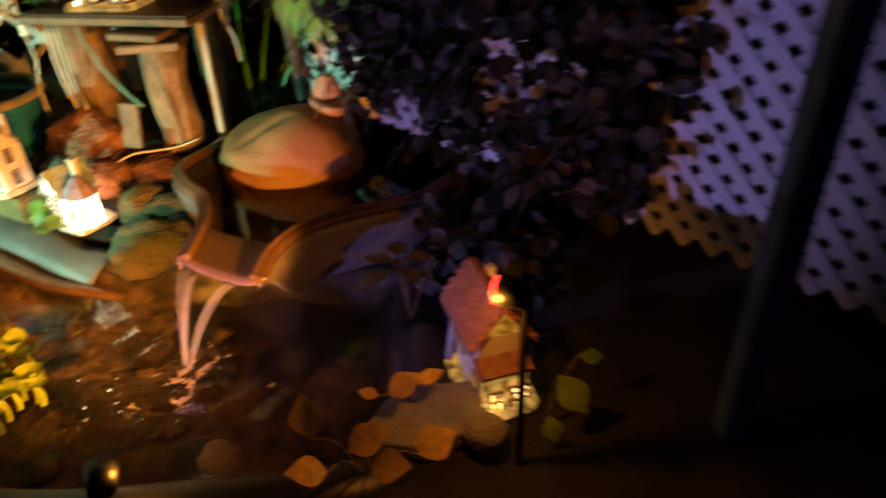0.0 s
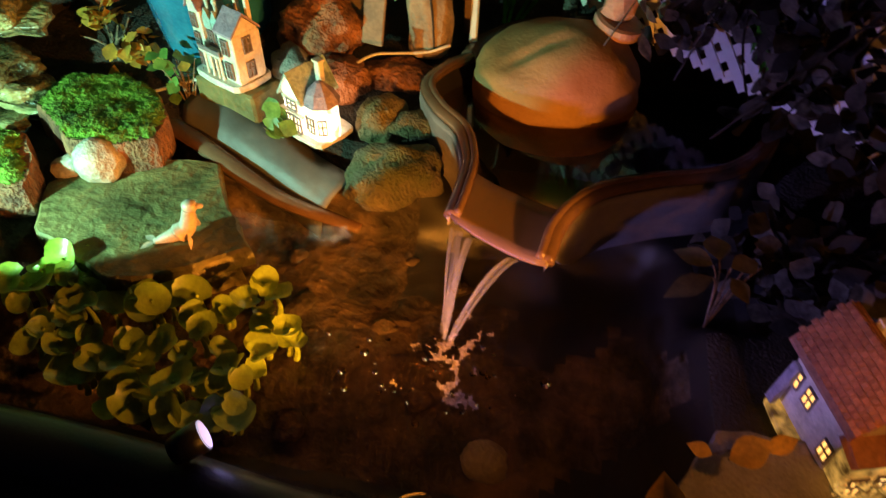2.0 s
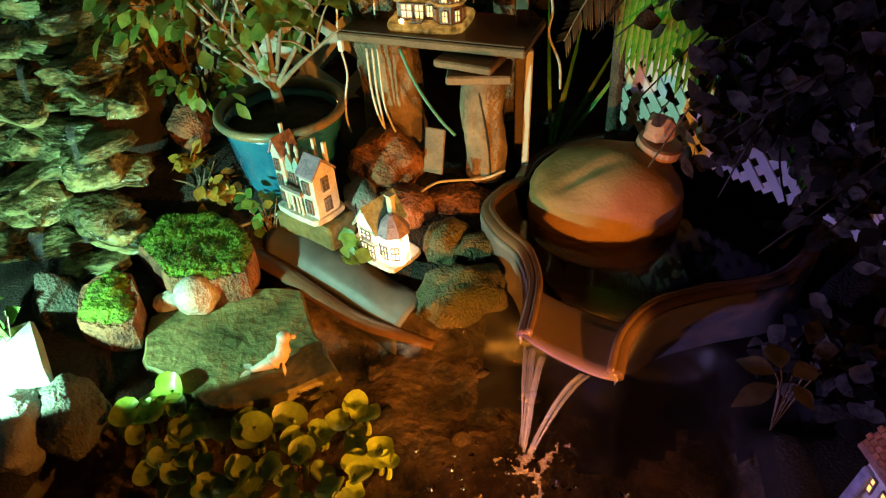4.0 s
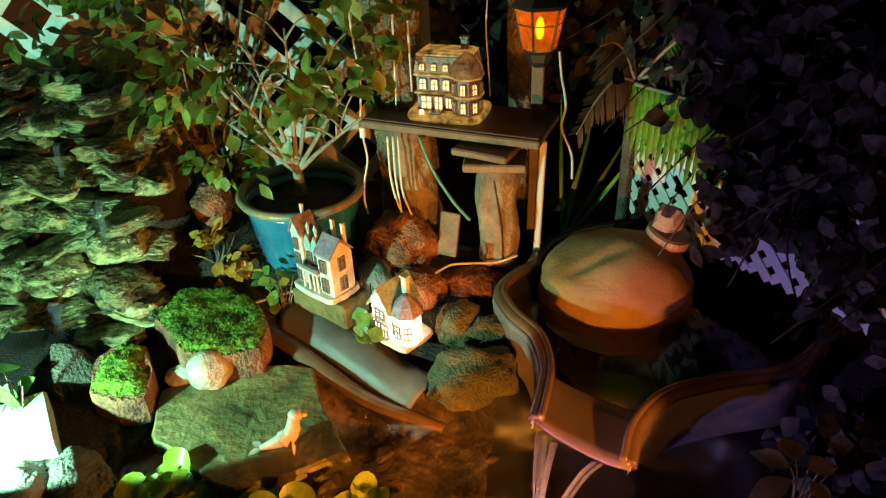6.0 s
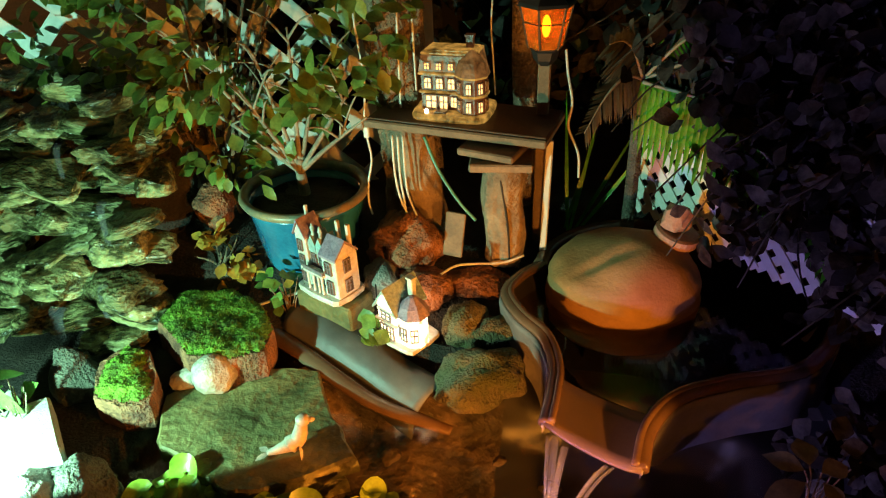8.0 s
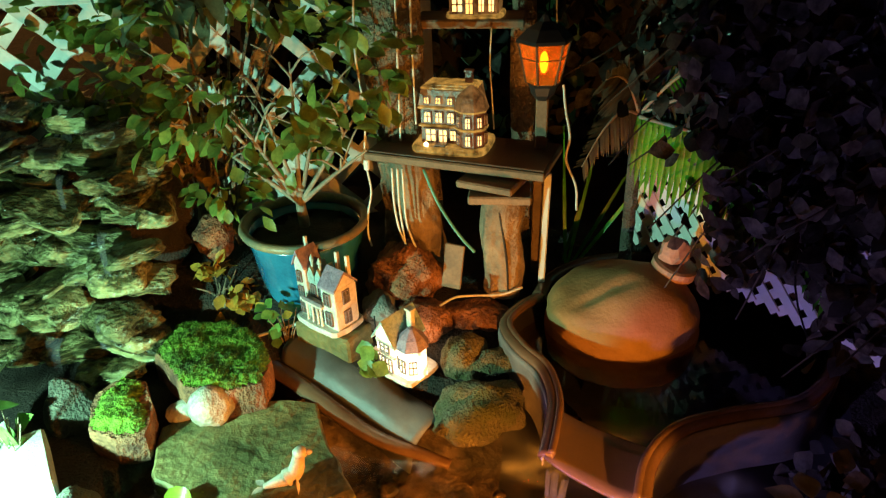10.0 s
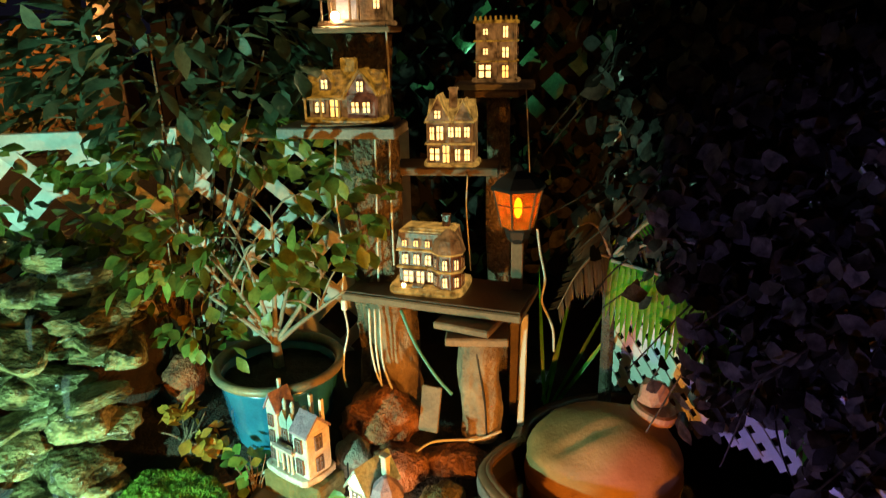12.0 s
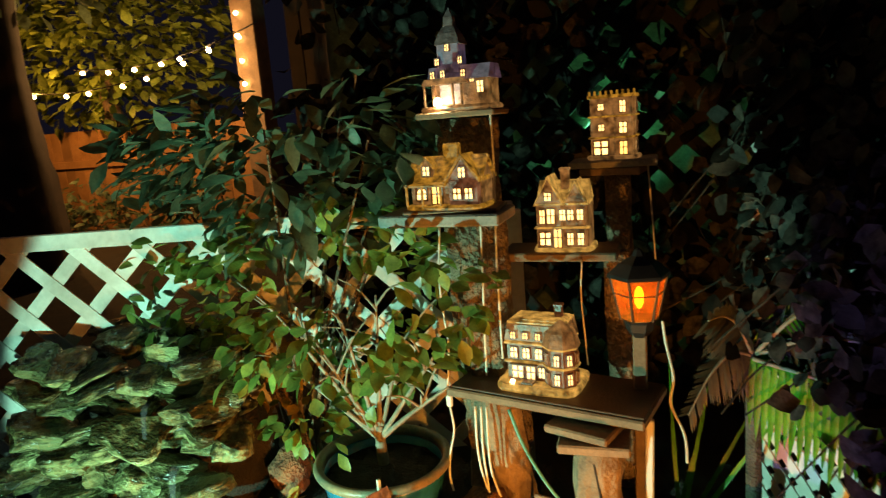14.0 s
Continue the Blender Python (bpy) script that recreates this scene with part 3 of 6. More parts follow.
# ---------------------------------------------------------------- stones


def slab(outline, thick, z, seed, name="flat_stone", label="", category="stone", material=None, group="", tilt=(0, 0)):
    cx, cy = sum(p[0] for p in outline) / len(outline), sum(p[1] for p in outline) / len(outline)
    bm = bmesh.new()
    pts = []
    n = len(outline)
    for i in range(n):
        a, b = Vector(outline[i]), Vector(outline[(i + 1) % n])
        for k in range(5):
            p = a.lerp(b, k / 5)
            q = Vector((p.x, p.y, seed))
            pts.append((p.x - cx + 0.010 * noise.noise(q * 22), p.y - cy + 0.010 * noise.noise(q * 22 + Vector((9, 3, 1)))))
    levels = [(0.94, 0.0), (0.995, 0.15), (1.0, 0.55), (0.985, 0.9), (0.955, 1.0)]
    rings = []
    for s, h in levels:
        rings.append([bm.verts.new((x * s, y * s, (h - 1) * thick + 0.004 * noise.noise(Vector((x * 14, y * 14, seed + h * 3))))) for x, y in pts])
    for s in (0.7, 0.4, 0.15):
        rings.append([bm.verts.new((x * s, y * s, 0.007 * noise.noise(Vector((x * s * 9, y * s * 9, seed))))) for x, y in pts])
    m = len(pts)
    for a, b in zip(rings, rings[1:]):
        for k in range(m):
            bm.faces.new((a[k], a[(k + 1) % m], b[(k + 1) % m], b[k]))
    bm.faces.new(rings[-1])
    bm.faces.new(rings[0][::-1])
    bmesh.ops.recalc_face_normals(bm, faces=bm.faces)
    return solo(name, bm, material or SANDSTONE, pose(cx, cy, z, tilt[0], tilt[1], 0), label, category, group)


slab([(-1.213, 1.437), (-1.137, 1.312), (-1.028, 1.186), (-1.159, 1.081), (-1.268, 1.039), (-1.384, 1.090), (-1.511, 1.144), (-1.573, 1.289), (-1.515, 1.383), (-1.334, 1.432)], 0.055, 0.172, 2.0,
     "flat_stone", "broad pale sandstone slab lying at the pond's edge", "flagstone")
slab([(-1.19, 1.33), (-1.045, 1.165), (-1.16, 1.085), (-1.33, 1.08), (-1.4, 1.3)], 0.06, 0.122, 5.0, "flat_stone", "lower sandstone slab under the broad one, half in water", "flagstone")


def boulder(name, at, size, seed, material, label, category="rock", turn=0, **kw):
    return solo(name, rock(bmesh.new(), size, seed, **kw), material, pose(*at, 0, 0, turn), label, category, smooth=True)


def moss_slab(outline, thick, z, seed, label, tilt, reach=0.98):
    """A thick broken stone with a carpet of moss over most of its top."""
    cx, cy = sum(p[0] for p in outline) / len(outline), sum(p[1] for p in outline) / len(outline)
    stone = slab(outline, thick, z, seed, "mossy_rock", label, "rock", LAVA, tilt=tilt)
    hull = [(x - cx, y - cy) for x, y in outline]
    n = len(hull)

    def inset(x, y):
        best, inside = 9.0, False
        for i in range(n):
            (ax, ay), (bx, by) = hull[i], hull[(i + 1) % n]
            t = max(0, min(1, ((x - ax) * (bx - ax) + (y - ay) * (by - ay)) / ((bx - ax) ** 2 + (by - ay) ** 2)))
            best = min(best, math.hypot(x - ax - t * (bx - ax), y - ay - t * (by - ay)))
            if (ay > y) != (by > y) and x < (bx - ax) * (y - ay) / (by - ay) + ax:
                inside = not inside
        return best if inside else -best

    bm = bmesh.new()
    grid = {}
    pitch = 0.0055
    for i in range(-40, 41):
        for k in range(-40, 41):
            x, y = i * pitch, k * pitch
            d = inset(x, y)
            patch = d + 0.028 * noise.noise(Vector((x * 16, y * 16, seed))) + 0.012 * noise.noise(Vector((x * 60, y * 60, seed))) - (1 - reach)
            if d > 0.003 and patch > 0.006:
                lump = 0.006 * noise.noise(Vector((x * 22, y * 22, seed + 3))) + 0.004 * noise.noise(Vector((x * 80, y * 80, seed)))
                grid[i, k] = bm.verts.new((x + rnd(-1, 1) * 0.0015, y + rnd(-1, 1) * 0.0015, -0.004 + min(0.020, max(0, patch) * 0.5) + lump * min(1, d * 30)))
    for (i, k), v in list(grid.items()):
        if (i + 1, k) in grid and (i, k + 1) in grid and (i + 1, k + 1) in grid:
            bm.faces.new((v, grid[i + 1, k], grid[i + 1, k + 1], grid[i, k + 1]))
    for v in list(grid.values()):
        for _ in range(2):
            leaf(bm, v.co, Vector((rnd(-.7, .7), rnd(-.7, .7), 1)), (rnd(-1, 1), rnd(-1, 1), 0.1), rnd(0.002, 0.0045), 0.0028, 0.2, (0.6, 1.0, 0.0))
    part("moss", bm, MOSS, stone, "bright green moss carpet")


moss_slab([(-1.668, 1.452), (-1.69, 1.595), (-1.545, 1.640), (-1.425, 1.585), (-1.350, 1.490), (-1.335, 1.395), (-1.400, 1.350), (-1.515, 1.335)], 0.10, 0.250, 3.0,
          "broad angular rock topped with bright green moss", (-3, 2), 1.012)
moss_slab([(-1.735, 1.29), (-1.70, 1.36), (-1.640, 1.365), (-1.565, 1.285), (-1.535, 1.205), (-1.60, 1.165), (-1.68, 1.19)], 0.09, 0.240, 8.0, "small rock with patches of green moss", (2, 5), 0.995)
boulder("pale_stone", (-1.450, 1.335, 0.212), (0.056, 0.045, 0.056), 5, EGG, "rounded pale stone standing on the sandstone slab", rough=0.12, turn=25)
boulder("pale_stone", (-1.525, 1.345, 0.185), (0.055, 0.03, 0.028), 6, EGG, "small pale stone behind the rounded one", rough=0.2, turn=40)
boulder("lava_rock", (-1.075, 1.815, 0.345), (0.105, 0.10, 0.085), 7, LAVA, "pitted red lava rock below the plank shelf", level=4, rough=0.32)
boulder("grey_stone", (-1.115, 1.70, 0.285), (0.055, 0.05, 0.055), 9, GREY_ROCK, "small grey stone beside the lit house")
boulder("lava_rock", (-1.00, 1.70, 0.27), (0.09, 0.07, 0.055), 12, LAVA, "pitted red lava rock behind the lit house", level=4)
boulder("lava_rock", (-0.845, 1.745, 0.27), (0.12, 0.05, 0.04), 14, LAVA, "low reddish rock lying below the stump", level=4, turn=8)
boulder("mossy_stone", (-0.865, 1.62, 0.225), (0.065, 0.075, 0.06), 15, MOSSY_ROCK, "dark mossy stone beside the basin rim", level=4)
boulder("mossy_stone", (-0.800, 1.475, 0.175), (0.115, 0.080, 0.075), 16, MOSSY_ROCK, "dark mossy boulder against the basin wall", level=4, turn=25)
boulder("mossy_stone", (-0.785, 1.60, 0.235), (0.07, 0.04, 0.03), 17, MOSSY_ROCK, "small mossy stone on the bank", level=3, turn=20)
boulder("pebble", (-0.493, 0.90, -0.02), (0.045, 0.04, 0.04), 18, GREY_ROCK, "pale stone under the water", rough=0.15)
for k in range(16):
    x, y = rnd(-1.2, -0.6), rnd(0.80, 1.45)
    s = rnd(0.012, 0.045)
    boulder("pond_pebble", (x, y, -0.105 + s * 0.25), (s, s * rnd(0.7, 1.1), s * 0.55), 30 + k, POND_BED, "brown pebble on the pond bed", "pebble", rnd(0, 90), level=2)["group"] = "pebbles on the pond bed"
slab([(-0.20, 0.83), (-0.06, 0.80), (0.06, 0.86), (0.03, 0.97), (-0.12, 0.965)], 0.04, 0.155, 8.0, "flat_stone", "dark flat stone by the cottage", "flagstone", GREY_ROCK)
boulder("grey_stone", (0.045, 0.835, 0.155), (0.04, 0.036, 0.036), 22, GREY_ROCK, "rounded grey stone beside the flat one", rough=0.15)

paver = thing("paver", pose(-1.735, 1.040, 0.235, -3, -4, -43), "pale concrete paver washed by the mint lamp", "paver")
part("block", box(bmesh.new(), (0.21, 0.13, 0.065), (0, 0, 0), None, 0.006), BRICK, paver)
boulder("lava_rock", (-1.565, 0.965, 0.19), (0.10, 0.07, 0.07), 24, DARK_ROCK, "rough dark stone beside the paver", level=4, turn=130)
boulder("grey_stone", (-1.62, 0.905, 0.215), (0.09, 0.06, 0.055), 25, GREY_ROCK, "rough pale stone in front of the paver", level=4, turn=120)
boulder("dark_rock", (-1.80, 1.27, 0.18), (0.06, 0.06, 0.10), 26, DARK_ROCK, "dark upright stone behind the paver", level=3)


def make_rock_fall():
    """The stepped wall of thin wet stones with its trickle of water."""
    fall = thing("rock_fountain", pose(0, 0, 0), "stepped fountain of wet stacked flat stones", "rock fountain")
    meshes = []
    for k in range(14):
        bm = bmesh.new()
        off = Vector((k * 3.1, k * 1.7, k * 5.9))
        for v in bmesh.ops.create_icosphere(bm, subdivisions=3, radius=1)["verts"]:
            c = v.co.copy()
            c /= max(abs(c.x), abs(c.y), abs(c.z)) ** 0.88
            c.x *= 1 + 0.5 * noise.noise(Vector((c.y * 0.9, c.z * 0.4, k))) + 0.16 * noise.noise(c * 2.4 + off)
            c.y *= 1 + 0.5 * noise.noise(Vector((c.x * 0.9, c.z * 0.4, k + 7))) + 0.22 * noise.noise(c * 1.9 + off)
            c.z += 0.22 * noise.noise(Vector((c.x * 1.5, c.y * 1.5, k * 2.0)))
            v.co = c
        for f in bm.faces:
            f.smooth = k % 3 > 0
        me = bpy.data.meshes.new("stone")
        bm.to_mesh(me)
        bm.free()
        me.materials.append(WET_STONE)
        meshes.append(me)
    z = 0.10
    while z < 0.80:
        t = (z - 0.12) / 0.68
        x0, x1 = -2.55 + 0.22 * t, -1.62 - 0.09 * t
        front = 1.45 + 0.27 * t
        x = x1 + rnd(-0.06, 0.02)
        thick = rnd(0.013, 0.025)
        while x > x0:
            w = rnd(0.045, 0.10)
            jut = random.choice((-0.09, -0.05, 0.0, 0.05, 0.12)) + rnd(-0.015, 0.015)
            shared("stone", random.choice(meshes), fall, pose(x - w, front + jut + 0.05, z + rnd(-0.016, 0.016), rnd(-4, 20), rnd(-12, 12), rnd(-35, 35) + random.choice((0, 180)))
                   @ Matrix.Diagonal((w, rnd(0.055, 0.085), thick * rnd(0.8, 1.7), 1)))
            x -= w * rnd(1.7, 2.3)
        z += thick * 2.5
    bm = rock(bmesh.new(), (0.36, 0.16, 0.34), 77, 0.2, 3, Matrix.Translation((-2.12, 1.84, 0.38)))
    part("core", bm, SOIL, fall, "dark rubble behind the stones", True)
    for x, y, z0, z1, w in ((-1.90, 1.585, 0.70, 0.62, 0.022), (-1.78, 1.53, 0.57, 0.47, 0.026), (-1.80, 1.46, 0.36, 0.28, 0.026), (-1.93, 1.42, 0.30, 0.22, 0.05)):
        bm = bmesh.new()
        rows = []
        for j in range(9):
            v = j / 8
            rows.append([bm.verts.new((x + (i / 4 - 0.5) * w * (1 - 0.4 * v) + 0.01 * v, y - 0.04 * math.sqrt(v) + 0.003 * noise.noise(Vector((i, j, x * 9))), z0 + (z1 - z0) * v ** 1.4)) for i in range(5)])
        for a, b in zip(rows, rows[1:]):
            for i in range(4):
                bm.faces.new((a[i], a[i + 1], b[i + 1], b[i]))
        part("trickle", bm, STREAM, fall, "thin trickle of water", True).visible_shadow = False


make_rock_fall()

# ---------------------------------------------------------------- lattice fences and backdrop


def lattice(name, a, b, z0, z1, strip, gap, material, label, rail=True, cut=None):
    """Crossed diagonal slats between the plan points a and b."""
    a, b = Vector((*a, 0)), Vector((*b, 0))
    run = (b - a)
    length, high = run.length, z1 - z0
    turn = math.degrees(math.atan2(run.y, run.x))
    t = thing(name, pose(a.x, a.y, z0, 0, 0, turn), label, "lattice fence", kind="structure")
    pitch = (strip + gap) * math.sqrt(2)
    for layer, way in enumerate((1, -1)):
        k = -int(high / pitch) - 1
        while k * pitch < length + high:
            # the slat runs at 45 degrees and is clipped to the panel
            s = k * pitch
            if way == 1:
                u0, u1 = max(s, 0), min(s + high, length)
                v0, v1 = u0 - s, u1 - s
            else:
                u0, u1 = max(s, 0), min(s + high, length)
                v0, v1 = high - (u0 - s), high - (u1 - s)
            k += 1
            if u1 - u0 < strip:
                continue
            mid = ((u0 + u1) / 2, (v0 + v1) / 2)
            size = ((u1 - u0) * math.sqrt(2), 0.005, strip)
            bm = box(bmesh.new(), size, (0, 0, 0))
            ob = part("slat", bm, material, t)
            ob.matrix_basis = pose(mid[0], -0.0055 * layer, mid[1], 0, -45 * way, 0)
    if rail:
        for z in (0, high):
            part("rail", box(bmesh.new(), (length, 0.022, 0.05), (length / 2, -0.003, z), None, 0.003), material, t)
        for x in (0, length):
            part("stile", box(bmesh.new(), (0.045, 0.024, high), (x, -0.003, high / 2), None, 0.003), material, t)
    return t


lattice("lattice_left", (-3.3, 1.46), (-1.10, 2.27), 0.22, 1.085, 0.042, 0.098, WORN_WHITE, "white garden lattice behind the shrub and fountain")
lattice("lattice_middle", (-0.46, 2.11), (0.34, 1.31), 0.36, 1.25, 0.025, 0.020, WHITE_PAINT, "white privacy lattice overgrown by vines", rail=False)
lattice("lattice_right", (0.38, 1.27), (1.15, 0.50), 0.34, 1.25, 0.025, 0.020, WHITE_PAINT, "white privacy lattice panel in violet light", rail=False)

# ---------------------------------------------------------------- lit village houses
PANES = {}


def pane_meshes(w, h, glow, arched):
    key = (round(w, 4), round(h, 4), glow.name, arched)
    if key not in PANES:
        n = 7 if arched else 2
        arc = [(w / 2 * math.cos(math.pi * i / (n - 1)), h - w / 2 + w / 2 * math.sin(math.pi * i / (n - 1))) for i in range(n)] if arched else [(w / 2, h), (-w / 2, h)]
        outline = [(w / 2, 0)] + arc + [(-w / 2, 0)] if arched else [(w / 2, 0), (w / 2, h), (-w / 2, h), (-w / 2, 0)]
        bm = prism(bmesh.new(), outline, 0.002)
        pm = bpy.data.meshes.new("pane")
        bm.to_mesh(pm)
        bm.free()
        pm.materials.append(glow)
        e = max(0.0018, w * 0.13)
        xs, zs = (-w / 2 - e, -w / 2, -e * 0.6, e * 0.6, w / 2, w / 2 + e), (-e, 0, h * 0.55 - e * 0.5, h * 0.55 + e * 0.5, h, h + e)
        bm = bmesh.new()
        grid = [[[bm.verts.new((x, y, z)) for x in xs] for z in zs] for y in (-0.0035, 0.001)]
        solid = {(i, j) for i in range(5) for j in range(5) if not (i in (1, 3) and j in (1, 3))}
        for i, j in solid:
            for g, flip in ((grid[0], 1), (grid[1], -1)):
                bm.faces.new([g[j][i], g[j][i + 1], g[j + 1][i + 1], g[j + 1][i]][::flip])
            for (di, dj), (a, b) in (((-1, 0), ((i, j), (i, j + 1))), ((1, 0), ((i + 1, j), (i + 1, j + 1))), ((0, -1), ((i, j), (i + 1, j))), ((0, 1), ((i, j + 1), (i + 1, j + 1)))):
                if (i + di, j + dj) not in solid:
                    bm.faces.new((grid[0][a[1]][a[0]], grid[0][b[1]][b[0]], grid[1][b[1]][b[0]], grid[1][a[1]][a[0]]))
        bmesh.ops.recalc_face_normals(bm, faces=bm.faces)
        fm = bpy.data.meshes.new("window")
        bm.to_mesh(fm)
        bm.free()
        fm.materials.append(SLATE)
        PANES[key] = (fm, pm)
    return PANES[key]


def window(house, x, z, w, h, y, glow, turn=0, arched=False):
    fm, pm = pane_meshes(w, h, glow, arched)
    f = shared("window", fm, house, pose(0, 0, 0, 0, 0, turn) @ pose(x, y - 0.0015, z))
    shared("pane", pm, f, Matrix(), "glowing window pane")


def gable(bm, w, d, z0, z1, at=(0, 0), turn=0, over=0.006, t=0.006, index=0):
    """A pair of roof slopes with the ridge along y."""
    m = pose(at[0], at[1], 0, 0, 0, turn)
    hw = w / 2 + over
    k = (z1 - z0) / (w / 2)
    zl = z0 - over * k
    prism(bm, [(-hw, zl), (0, z1), (hw, zl), (hw, zl + t * 1.3), (0, z1 + t * 1.5), (-hw, zl + t * 1.3)], d + 2 * over, m, index)


def gable_wall(bm, w, d, z0, z1, at=(0, 0), turn=0, index=0):
    prism(bm, [(-w / 2, z0), (w / 2, z0), (0, z1)], d, pose(at[0], at[1], 0, 0, 0, turn), index)


def ragged_base(w, d, h, seed):
    bm = bmesh.new()
    n = 36
    prof = [(1.0, 0), (1.02, h * 0.5), (0.97, h), (0.85, h * 1.02)]
    rings = []
    for s, z in prof:
        ring = []
        for k in range(n):
            a = 2 * math.pi * k / n
            ca, sa = math.cos(a), math.sin(a)
            r = 1 / max(abs(ca), abs(sa)) ** 0.75
            r *= 1 + 0.05 * noise.noise(Vector((ca * 3, sa * 3, seed)))
            ring.append(bm.verts.new((ca * r * w / 2 * s * 0.97, sa * r * d / 2 * s * 0.97, z)))
        rings.append(ring)
    for a, b in zip(rings, rings[1:]):
        for k in range(n):
            bm.faces.new((a[k], a[(k + 1) % n], b[(k + 1) % n], b[k]))
    bm.faces.new(rings[-1])
    bm.faces.new(rings[0][::-1])
    return bm


def house_thing(m, label, base, base_mat, seed):
    h = thing("village_house", m, label, "model house", "lit village houses")
    part("base", ragged_base(*base, seed), base_mat, h, "uneven moulded base")
    return h


# Walls and roofs emit a little themselves, in place of lamplight falling on them.
LIT_RED = M("self_lit_red_porcelain", (0.15, 0.055, 0.035), (0.08, 0.03, 0.02), 0.35, scale=40, bump=0.4, glow=(1.0, 0.35, 0.10), strength=0.035)
LIT_GOLD = M("self_lit_gold_porcelain", (0.22, 0.12, 0.03), (0.09, 0.045, 0.012), 0.35, scale=40, bump=0.5, glow=(1.0, 0.52, 0.10), strength=0.28)
LIT_TAN = M("self_lit_tan_porcelain", (0.12, 0.06, 0.035), (0.06, 0.03, 0.02), 0.4, scale=40, bump=0.4, glow=(1.0, 0.45, 0.12), strength=0.12)
LIT_PINK = M("self_lit_pink_porcelain", (0.17, 0.085, 0.075), (0.09, 0.045, 0.04), 0.4, scale=40, bump=0.4, glow=(1.0, 0.42, 0.2), strength=0.07)
LIT_ROOF = M("self_lit_brown_roof", (0.12, 0.06, 0.018), (0.05, 0.025, 0.008), 0.5, scale=60, bump=0.6, glow=(1.0, 0.44, 0.04), strength=0.20)
# The white walls emit strongly, standing in for a lamp inside the house.
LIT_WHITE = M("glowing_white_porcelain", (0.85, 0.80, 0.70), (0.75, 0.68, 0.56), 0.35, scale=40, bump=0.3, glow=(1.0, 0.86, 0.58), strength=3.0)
# Grey porcelain with a faint violet light added as emission.
VIOLET_GLOW_GREY = M("violet_glow_grey_porcelain", (0.34, 0.30, 0.38), (0.2, 0.17, 0.24), 0.4, scale=40, bump=0.4, glow=(0.6, 0.4, 0.8), strength=0.03)
PALE_ROOF = M("pale_teal_roof", (0.40, 0.52, 0.50), (0.26, 0.36, 0.36), 0.4, scale=70, bump=0.5)
PURPLE_ROOF = M("dull_purple_roof", (0.36, 0.26, 0.34), (0.24, 0.17, 0.24), 0.4, scale=70, bump=0.5)
BRICK_ROOF = M("brown_tile_roof", (0.36, 0.16, 0.105), (0.20, 0.085, 0.06), 0.6, scale=60, bump=0.5, vary=0.25)


